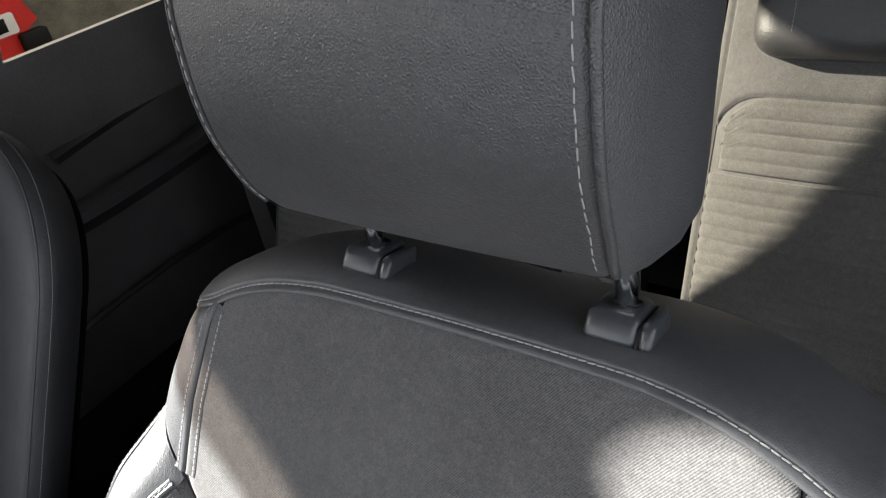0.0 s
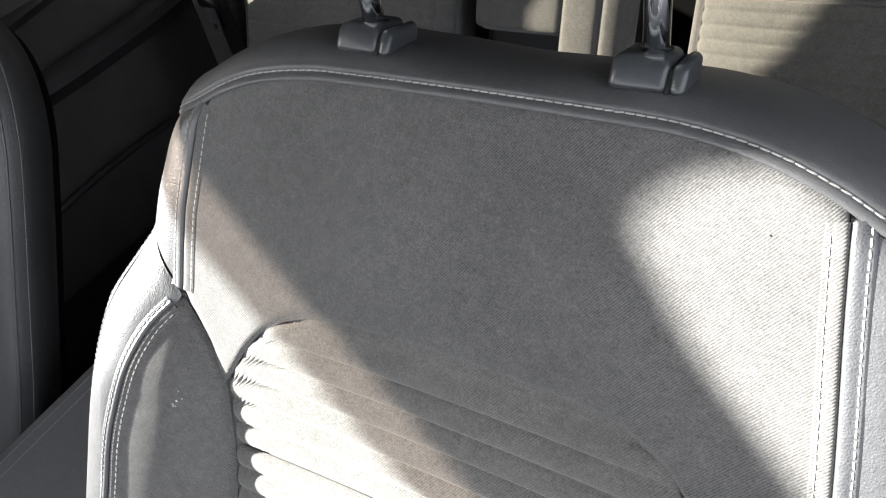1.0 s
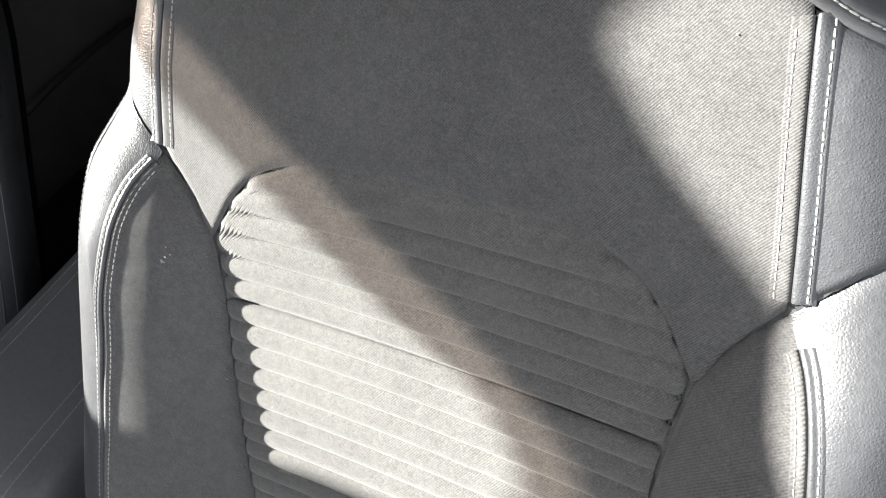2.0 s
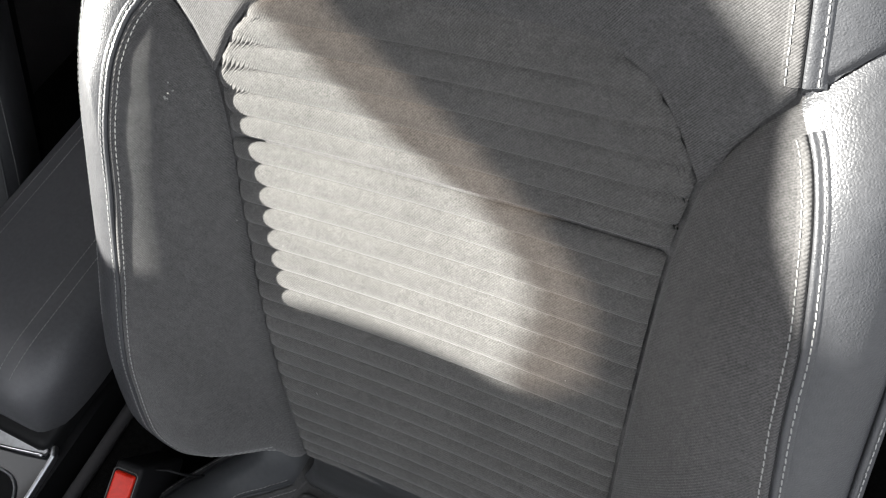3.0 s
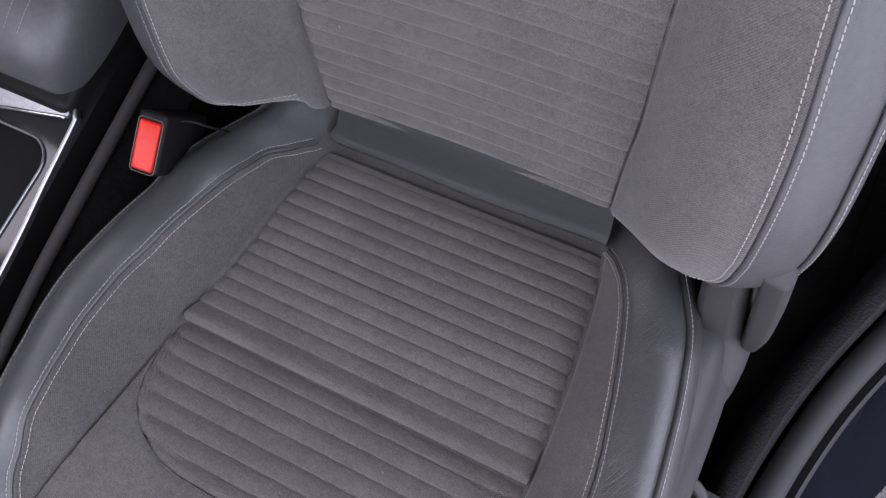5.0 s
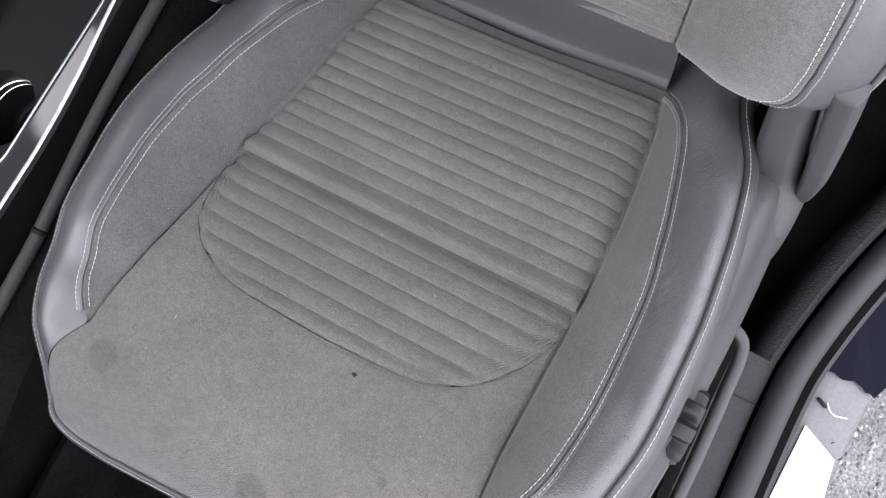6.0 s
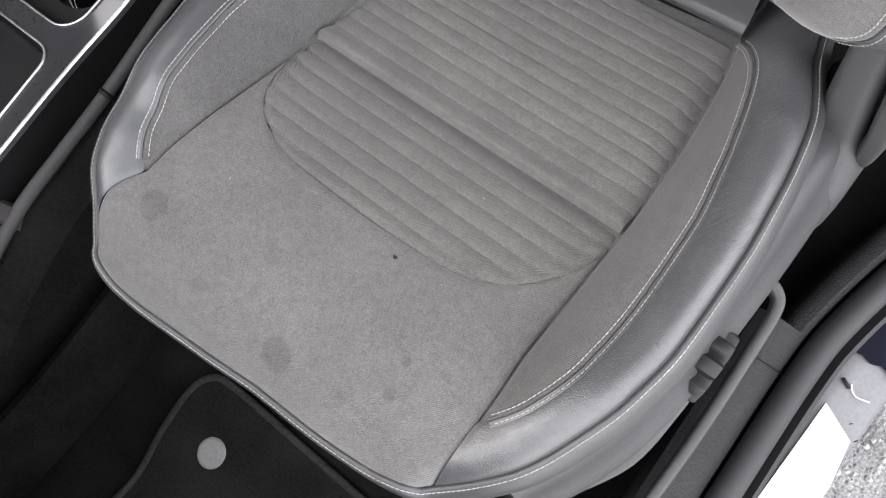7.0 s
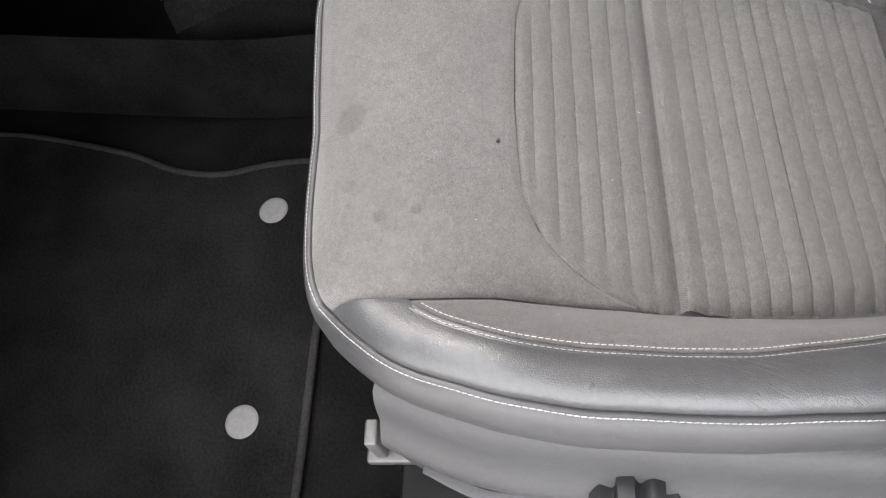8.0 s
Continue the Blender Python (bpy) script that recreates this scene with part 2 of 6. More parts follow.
PILLAR = grained("grey_trim_plastic", (0.075, 0.073, 0.073), 0.6)
DOOR_TRIM = grained("dark_door_trim", (0.13, 0.122, 0.122), 0.55, 300, 0.0004, 0.35)
RAIL_TRIM = grained("dark_brown_trim", (0.040, 0.038, 0.039), 0.65, 700, 0.0003, 0.3)
PLASTIC_BLACK = grained("black_plastic", (0.008, 0.008, 0.0085), 0.5, spec=0.18)
GLOSS = grained("piano_black_trim", (0.020, 0.021, 0.023), 0.08, 60, 0.00003, 0.5)
CHROME, _, _ = material("chrome", (0.88, 0.89, 0.91), 0.10, metal=1.0)
SHIELD = grained("grey_shield_plastic", (0.038, 0.038, 0.040), 0.5, 420, 0.0005)
BRIGHT = grained("satin_chrome", (0.50, 0.51, 0.53), 0.34, 60, 0.00005, metal=1.0)
STEEL = grained("bare_steel", (0.12, 0.12, 0.117), 0.5, 300, 0.0002, metal=0.5)
RUBBER = grained("black_rubber", (0.019, 0.019, 0.021), 0.55, 500, 0.0002, 0.35)
CARPET = grained("charcoal_carpet", (0.010, 0.0097, 0.0095), 0.98, 900, 0.003, 0.01, 0.5, 1.5)
MAT = grained("mat_carpet", (0.0135, 0.0131, 0.0129), 0.98, 800, 0.003, 0.01, 0.5, 1.5)
BINDING = grained("mat_binding", (0.028, 0.027, 0.027), 0.95, 1200, 0.002, 0.1, 0.6, 1.4)
PAINT_GREY = grained("silver_grey_paint", (0.125, 0.125, 0.133), 0.25, 40, 0.0001, 0.5)
FLAT_WHITE = grained("flat_white", (0.85, 0.85, 0.84), 0.4, 200, 0.0001)
PAINT_NAVY = grained("navy_paint", (0.003, 0.0035, 0.009), 0.35, 40, 0.0001, 0.06)
RED = grained("red_plastic", (0.62, 0.022, 0.008), 0.3, 300, 0.0001)
LINING = grained("light_headlining", (0.5, 0.5, 0.49), 0.95, 900, 0.001)
FIXING = grained("grey_mat_fixing", (0.16, 0.16, 0.16), 0.6, 300, 0.0002)


# ---- mesh helpers ----
def curve(*pts):
    """A smooth monotone curve through (t, value) points, for numbers and arrays."""
    pts = sorted(pts)
    t, v = np.array([p[0] for p in pts], float), np.array([p[1] for p in pts], float)
    h, s = np.diff(t), np.diff(v) / np.diff(t)
    m = np.zeros(len(t))
    m[0], m[-1] = s[0], s[-1]
    for i in range(1, len(t) - 1):
        if s[i - 1] * s[i] > 0:
            w1, w2 = 2 * h[i] + h[i - 1], h[i] + 2 * h[i - 1]
            m[i] = (w1 + w2) / (w1 / s[i - 1] + w2 / s[i])

    def at(q):
        q = np.clip(np.asarray(q, float), t[0], t[-1])
        i = np.clip(np.searchsorted(t, q) - 1, 0, len(h) - 1)
        u = (q - t[i]) / h[i]
        return (v[i] * (1 + 2 * u) * (1 - u) ** 2 + h[i] * m[i] * u * (1 - u) ** 2
                + v[i + 1] * u * u * (3 - 2 * u) + h[i] * m[i + 1] * u * u * (u - 1))

    return at


def mesh_of(name, verts, faces, mat, smooth=True):
    me = bpy.data.meshes.new(name)
    me.from_pydata([tuple(map(float, v)) for v in verts], [], faces)
    me.materials.append(mat)
    me.update()
    if smooth:
        me.shade_smooth()
    return me


def thing(name, at, label, category, group="", kind=""):
    ob = new(name)
    ob.empty_display_size = 0.05
    ob.location = at
    return tagged(ob, label, category, group, kind)


def put(name, me, parent=None, label="", kind=""):
    ob = new(name, me)
    if parent is not None:
        ob.parent = parent
        top = parent
        at = Vector(top.location)
        while top.parent:
            top = top.parent
            at = at + top.location
        ob.matrix_parent_inverse = Matrix.Translation(-at)
        if parent.parent:
            ob.matrix_parent_inverse = Matrix.Identity(4)
    return tagged(ob, label, kind=kind)


def part(name, bm, mat, parent=None, label="", smooth=True):
    me = bpy.data.meshes.new(name)
    bmesh.ops.recalc_face_normals(bm, faces=bm.faces)
    bm.to_mesh(me)
    bm.free()
    me.materials.append(mat)
    if smooth:
        me.shade_auto_smooth(angle=radians(40)) if hasattr(me, "shade_auto_smooth") else me.shade_smooth()
    return put(name, me, parent, label)


def spaced(n, length, fine=True):
    """Steps from 0 to 1, closer together at both ends."""
    s = np.linspace(0, 1, n)
    if fine and length > 0.03:
        e = np.array([0.0012, 0.0026, 0.0045, 0.007]) / length
        s = np.concatenate([[0], e, np.linspace(0.011 / length, 1 - 0.011 / length, n), 1 - e[::-1], [1]])
    return s


def grid_faces(n, m):
    return [(i * m + j, i * m + j + 1, (i + 1) * m + j + 1, (i + 1) * m + j) for i in range(n - 1) for j in range(m - 1)]


def normals_of(g):
    a, b = np.gradient(g, axis=0), np.gradient(g, axis=1)
    n = np.cross(a, b)
    return n / np.maximum(np.linalg.norm(n, axis=-1, keepdims=True), 1e-12)


def sheet(name, parent, mat, surf, domain, n, m, size, tuck=(0.003, 0.003, 0.003, 0.003), out=None, label="", puff=0.0, arc=False):
    """A panel of a cover: domain(s, t) gives the two surface numbers; its edges are tucked into the seams."""
    s, t = spaced(n, size[0]), spaced(m, size[1])
    S, T = np.meshgrid(s, t, indexing="ij")
    a, b = domain(S, T)
    g = surf(a, b)
    nn = normals_of(g)
    if out is not None:
        flip = np.sign((nn * out).sum(-1).mean())
        nn = nn * (flip if flip else 1)
    du = np.concatenate([np.zeros((1, g.shape[1])), np.cumsum(np.linalg.norm(np.diff(g, axis=0), axis=-1), 0)])
    dv = np.concatenate([np.zeros((g.shape[0], 1)), np.cumsum(np.linalg.norm(np.diff(g, axis=1), axis=-1), 1)], 1)
    off = np.zeros(S.shape)
    for depth, dist in zip(tuck, (du, du[-1:] - du, dv, dv[:, -1:] - dv)):
        off -= depth * np.exp(-((dist / 0.0036) ** 2))
        if depth:
            off += puff * (1 - np.exp(-((dist / 0.012) ** 2))) / 4
    g = g + nn * off[..., None]
    faces = grid_faces(len(s), len(t))
    if out is not None and flip < 0:
        faces = [f[::-1] for f in faces]
    me = mesh_of(name, g.reshape(-1, 3), faces, mat)
    lay_cloth(me, du if arc else np.broadcast_to(a, S.shape), np.broadcast_to(b, S.shape))
    return put(name, me, parent, label)


def lay_cloth(me, u, v):
    """Lays the weave along a panel, in metres."""
    index = np.zeros(len(me.loops), dtype=np.int32)
    me.loops.foreach_get("vertex_index", index)
    flat = np.stack([np.ravel(u), np.ravel(v)], -1)[index]
    me.uv_layers.new(name="cloth").data.foreach_set("uv", flat.astype(np.float32).ravel())


def tube(name, parent, pts, r, mat, n=8, closed=False, label="", flat=None):
    """A round bar along points."""
    pts = [Vector(p) for p in pts]
    verts, faces = [], []
    count = len(pts)
    side = None
    for i, p in enumerate(pts):
        a = pts[(i - 1) % count] if closed or i else p
        b = pts[(i + 1) % count] if closed or i < count - 1 else p
        way = (b - a).normalized()
        if side is None:
            side = way.orthogonal().normalized()
        side = (side - way * side.dot(way)).normalized()
        up = way.cross(side)
        rr = r[i] if isinstance(r, (list, tuple)) else r
        for k in range(n):
            w = 2 * math.pi * k / n
            verts.append(p + side * math.cos(w) * rr + up * math.sin(w) * rr)
    for i in range(count if closed else count - 1):
        j = (i + 1) % count
        for k in range(n):
            l = (k + 1) % n
            faces.append((i * n + k, i * n + l, j * n + l, j * n + k))
    if not closed:
        faces.append(tuple(range(n))[::-1])
        faces.append(tuple((count - 1) * n + k for k in range(n)))
    me = mesh_of(name, verts, faces, mat)
    if name == "mesh_only":
        return me
    return put(name, me, parent, label)


def resample(pts, step):
    pts = np.array(pts, float)
    d = np.concatenate([[0], np.cumsum(np.linalg.norm(np.diff(pts, axis=0), axis=1))])
    n = max(2, int(round(d[-1] / step)) + 1)
    q = np.linspace(0, d[-1], n)
    return np.stack([np.interp(q, d, pts[:, k]) for k in range(3)], 1)


def stitches(name, parent, pts, ups, pitch=0.0046, long=0.0035, wide=0.0008, label="pale grey stitching", mat=None):
    """A row of short threads lying on a surface, along points with their outward ways."""
    pts, ups = np.array(pts, float), np.array(ups, float)
    d = np.concatenate([[0], np.cumsum(np.linalg.norm(np.diff(pts, axis=0), axis=1))])
    verts, faces = [], []
    rnd = random.Random(len(pts))
    shape = ((-1, 0.25), (-0.55, 1.0), (0.55, 1.0), (1, 0.25))
    for k in range(int(d[-1] / pitch)):
        mid = (k + 0.5) * pitch
        c = np.array([np.interp(mid, d, pts[:, j]) for j in range(3)])
        f = np.array([np.interp(mid + 0.001, d, pts[:, j]) for j in range(3)]) - c
        u = np.array([np.interp(mid, d, ups[:, j]) for j in range(3)])
        if np.linalg.norm(f) < 1e-9:
            continue
        f, u = f / np.linalg.norm(f), u / np.linalg.norm(u)
        s = np.cross(f, u)
        f = f + s * rnd.uniform(-0.12, 0.04)
        base = len(verts)
        for e, lift in shape:
            for a, b in ((-1, -0.4), (-0.6, 0.75), (0.6, 0.75), (1, -0.4)):
                verts.append(c + f * e * long / 2 + s * a * wide / 2 * (0.6 + 0.4 * lift) + u * wide * (0.45 * b * lift - 0.08))
        for q in range(3):
            for w in range(3):
                o = base + q * 4 + w
                faces.append((o, o + 1, o + 5, o + 4))
        faces += [(base, base + 1, base + 2, base + 3), (base + 15, base + 14, base + 13, base + 12)]
    return put(name, mesh_of(name, verts, faces, mat or THREAD, False), parent, label, "stuff")


def rounded_box(bm, size, at=(0, 0, 0), r=0.004, seg=2, m=None):
    """A box with rounded edges, added to a bmesh."""
    tmp = bmesh.new()
    bmesh.ops.create_cube(tmp, size=1)
    bmesh.ops.scale(tmp, vec=size, verts=tmp.verts)
    bmesh.ops.bevel(tmp, geom=list(tmp.edges), offset=r, segments=seg, affect="EDGES", profile=0.5)
    placed = [bm.verts.new((m @ v.co if m else v.co) + Vector(at)) for v in tmp.verts]
    tmp.verts.index_update()
    for f in tmp.faces:
        bm.faces.new([placed[v.index] for v in f.verts])
    tmp.free()


def box(name, parent, mat, size, at, r=0.004, seg=2, m=None, label=""):
    bm = bmesh.new()
    rounded_box(bm, size, at, r, seg, m)
    return part(name, bm, mat, parent, label)


def slab(name, mat, lo, hi, label="", kind="structure", category="", r=0.004):
    """A plain piece of the setting between two corners."""
    size = [b - a for a, b in zip(lo, hi)]
    ob = box(name, None, mat, size, [(a + b) / 2 for a, b in zip(lo, hi)], min(r, min(size) / 3))
    return tagged(ob, label, category, kind=kind)


# ---- the front seat's backrest ----
LEAN = radians(25.5)
BO, BX = np.array([0, -0.006, 0.326]), np.array([1.0, 0, 0])
BU, BN = np.array([0, math.sin(LEAN), math.cos(LEAN)]), np.array([0, -math.cos(LEAN), math.sin(LEAN)])
RIB = 0.0173
b_mid = curve((-0.08, -0.03), (0, 0), (0.1, 0.011), (0.2, 0.017), (0.32, 0.012), (0.42, 0.010), (0.5, 0.006), (0.575, -0.002), (0.61, -0.016))
b_in = curve((-0.08, 0.138), (0, 0.145), (0.05, 0.147), (0.12, 0.151), (0.23, 0.151), (0.31, 0.152), (0.36, 0.157), (0.378, 0.160),
             (0.40, 0.171), (0.415, 0.181), (0.43, 0.194), (0.444, 0.208), (0.458, 0.224), (0.475, 0.240), (0.51, 0.28))
b_stitch = curve((-0.03, 0.205), (-0.01, 0.218), (0.01, 0.232), (0.05, 0.245), (0.084, 0.247), (0.17, 0.244), (0.25, 0.235), (0.287, 0.230),
                 (0.33, 0.226), (0.364, 0.220), (0.39, 0.214), (0.41, 0.207), (0.43, 0.1945))


b_pull = curve((-0.08, 0.0145), (0.05, 0.0135), (0.145, 0.010), (0.22, 0.006), (0.30, 0.0), (0.51, 0.0))


def b_side(h, x):
    """Where the bolsters begin; beside the console the padding has been pulled towards the middle."""
    return b_in(h) - np.where(np.asarray(x) < 0, b_pull(h), 0.0)


def b_sew(h, side):
    """The bolster seam; the one beside the console has been pulled inwards by use."""
    h = np.asarray(h, float)
    return b_stitch(h) + (-0.008 * np.clip((0.36 - h) / 0.15, 0, 1) if side < 0 else 0.002 * np.clip((0.25 - h) / 0.1, 0, 1))


b_out = curve((-0.03, 0.255), (0.0, 0.275), (0.038, 0.288), (0.087, 0.292), (0.176, 0.286), (0.233, 0.280), (0.35, 0.272), (0.40, 0.264),
              (0.42, 0.2595), (0.44, 0.253), (0.465, 0.2465), (0.492, 0.2415), (0.513, 0.235), (0.53, 0.2295), (0.5445, 0.222), (0.56, 0.203), (0.58, 0.18))
b_bolster = curve((-0.05, 0.03), (0.0, 0.05), (0.06, 0.066), (0.12, 0.066), (0.2, 0.056), (0.29, 0.048), (0.36, 0.040), (0.41, 0.030), (0.45, 0.016), (0.49, 0.0))
b_vert = curve((0.43, 0.1945), (0.46, 0.190), (0.52, 0.180), (0.565, 0.173))


def b_post(h, side):
    """The upright seam between the yoke and the shoulder."""
    return b_vert(h) + (0.005 * np.clip((np.asarray(h, float) - 0.44) / 0.05, 0, 1) if side < 0 else 0.0)


b_top = curve((0, 0.5832), (0.09, 0.5826), (0.115, 0.5806), (0.14, 0.576), (0.165, 0.567), (0.188, 0.5555), (0.205, 0.549), (0.224, 0.5425))
b_rib_top = curve((0, 0.443), (0.06, 0.442), (0.09, 0.440), (0.107, 0.435), (0.126, 0.424), (0.143, 0.405), (0.153, 0.388), (0.160, 0.376))
b_foot = curve((0, -0.05), (0.12, 0.005), (0.15, 0.020), (0.172, 0.012), (0.2, -0.004), (0.23, -0.013), (0.262, -0.004), (0.28, 0.010), (0.3, 0.026))


b_cuff = curve((0.10, -0.020), (0.144, -0.0145), (0.1635, -0.0100), (0.182, -0.0070), (0.2, -0.002), (0.2165, 0.0070), (0.2295, 0.0185), (0.238, 0.027), (0.2437, 0.0355), (0.247, 0.046), (0.2485, 0.058), (0.2493, 0.075), (0.2495, 0.090), (0.3, 0.12))
b_under = curve((0.10, -0.038), (0.148, -0.0295), (0.17, -0.0245), (0.19, -0.021), (0.2037, -0.0165), (0.2167, -0.011), (0.23, -0.0055), (0.25, 0.001), (0.27, 0.0095), (0.28, 0.0165), (0.287, 0.024), (0.3, 0.05))
b_low = curve((-0.05, 0.012), (-0.016, 0.022), (0.0, 0.034), (0.0142, 0.045), (0.035, 0.055), (0.06, 0.0605), (0.09, 0.0648), (0.12, 0.066), (0.2, 0.056))


def b_hem(x):
    """The lower edge of the bolster beside the console, which runs flat; the one beside the door is cut higher."""
    ax = np.abs(x)
    low = b_foot(ax) - 0.022 * np.clip((0.205 - ax) / 0.05, 0, 1)
    return np.where(np.asarray(x) < 0, low, b_under(ax))


def back_depth(x, h):
    ax = np.abs(x)
    d = b_mid(h) + 0.005 * np.clip(ax / 0.15, 0, 1.3) ** 2
    s = np.clip((ax - b_side(h, x)) / (0.078 + b_in(h) - b_side(h, x)), 0, 1)
    flank = np.sin(s * math.pi / 2)
    flank = np.where(np.asarray(x) < 0, flank + (s - flank) * 0.62 * np.clip((h - 0.08) / 0.08, 0, 1) * np.clip((0.42 - h) / 0.06, 0, 1), flank)
    d = d + (np.where((np.asarray(x) > 0) & (np.asarray(h) < 0.12), b_low(h), b_bolster(h)) - np.where(np.asarray(x) < 0, 0.0045 * np.exp(-(((h - 0.2) / 0.11) ** 2)), 0.0)) * flank
    q = np.clip((ax - b_out(h) + 0.046) / 0.046, 0, 0.985)
    d = d - 0.040 * (1 - np.sqrt(1 - q * q))
    near = np.where(np.asarray(x) < 0, 0.03, 0.034)
    r = np.clip((b_hem(x) + near - h) / near, 0, 0.98) * np.clip((ax - np.where(np.asarray(x) < 0, 0.13, 0.12)) / 0.03, 0, 1)
    return d - np.where(np.asarray(x) < 0, 0.035, 0.032) * (1 - np.sqrt(1 - r * r))


def back_at(x, h, lift=0.0):
    x, h = np.broadcast_arrays(np.asarray(x, float), np.asarray(h, float))
    d = back_depth(x, h) + lift
    return BO + x[..., None] * BX + h[..., None] * BU + d[..., None] * BN


def ribs(v, start, pitch=RIB, deep=0.0038, flat=0.36):
    """Rounded ribs with narrow valleys, counted from a seam."""
    return deep * (np.abs(np.sin(math.pi * (v - start) / pitch)) ** flat - 1)


def back_ribbed(x, h):
    return back_at(x, h, ribs(h, 0.33, RIB, 0.0041, 0.46))


def along(surf, a, b):
    """Points and outward ways of a line drawn on a surface."""
    a, b = np.asarray(a, float), np.asarray(b, float)
    p, e = surf(a, b), 0.002
    n = np.cross(surf(a + e, b) - surf(a - e, b), surf(a, b + e) - surf(a, b - e))
    n = n / np.linalg.norm(n, axis=-1, keepdims=True)
    return p, n


def offset_line(a, b, off):
    """A line in surface numbers, moved sideways."""
    a, b = np.asarray(a, float), np.asarray(b, float)
    ta, tb = np.gradient(a), np.gradient(b)
    k = np.hypot(ta, tb)
    return a + off * tb / k, b - off * ta / k


def sew(name, parent, surf, a, b, off=0.0, **more):
    a, b = offset_line(a, b, off)
    p, n = along(surf, a, b)
    flip = 1 if (n * more.pop("out")).sum(-1).mean() > 0 else -1
    return stitches(name, parent, p + n * flip * (0.0001 + more.pop("lift", 0.0)), n * flip, **more)


def seam_strip(name, parent, surf, a, b, profile, mat, out, fade=0):
    """A sewn edge along a line on a surface: profile of (sideways, lift) points in metres, sideways to the line's right."""
    a, b = np.asarray(a, float), np.asarray(b, float)
    ta, tb = np.gradient(a), np.gradient(b)
    k = np.hypot(ta, tb)
    wa, wb = tb / k, -ta / k
    e = 0.002
    stretch = np.linalg.norm(surf(a + wa * e, b + wb * e) - surf(a - wa * e, b - wb * e), axis=-1) / (2 * e)
    cols, us, vs = [], [], []
    grow = np.clip((np.arange(len(a)) + 0.5) / fade, 0, 1) if fade else np.ones(len(a))
    for side, lift in profile:
        side, lift = side * (0.3 + 0.7 * grow), lift * grow - 0.0012 * (1 - grow)
        p, n = along(surf, a + wa * side / stretch, b + wb * side / stretch)
        n = n * np.sign((n * out).sum(-1, keepdims=True))
        cols.append(p + n * np.reshape(lift, (-1, 1)))
        us.append(a + wa * side)
        vs.append(b + wb * side)
    g = np.stack(cols, 0)
    faces = grid_faces(*g.shape[:2])
    way = np.cross(g[-1, 1] - g[0, 1], g[0, 2] - g[0, 1])
    if way @ np.asarray(out) < 0:
        faces = [f[::-1] for f in faces]
    me = mesh_of(name, g.reshape(-1, 3), faces, mat)
    lay_cloth(me, np.stack(us, 0), np.stack(vs, 0))
    return put(name, me, parent)


def edge_profile(wide, sew_at, high, way=1):
    """The rolled edge of a panel beside its seam: a small bead, the dent of the stitches, and a run-out."""
    rows = [(0.0, -0.0022), (0.0003, 0.0), (0.0010, high * 0.75), (0.0022, high), (sew_at * 0.62, high * 0.85), (sew_at - 0.0012, high * 0.5), (sew_at, high * 0.28),
            (sew_at + 0.0012, high * 0.5), (lerp(sew_at, wide, 0.5), high * 0.3), (wide, -0.0007)]
    return [(way * a, b) for a, b in rows]


def lerp(a, b, t):
    return a + (b - a) * t


def b_edge(h):
    """The outer seam of the bolster, a little inside its silhouette."""
    return b_out(h) - 0.0055 * np.clip((0.47 - np.asarray(h, float)) / 0.05, 0, 1)


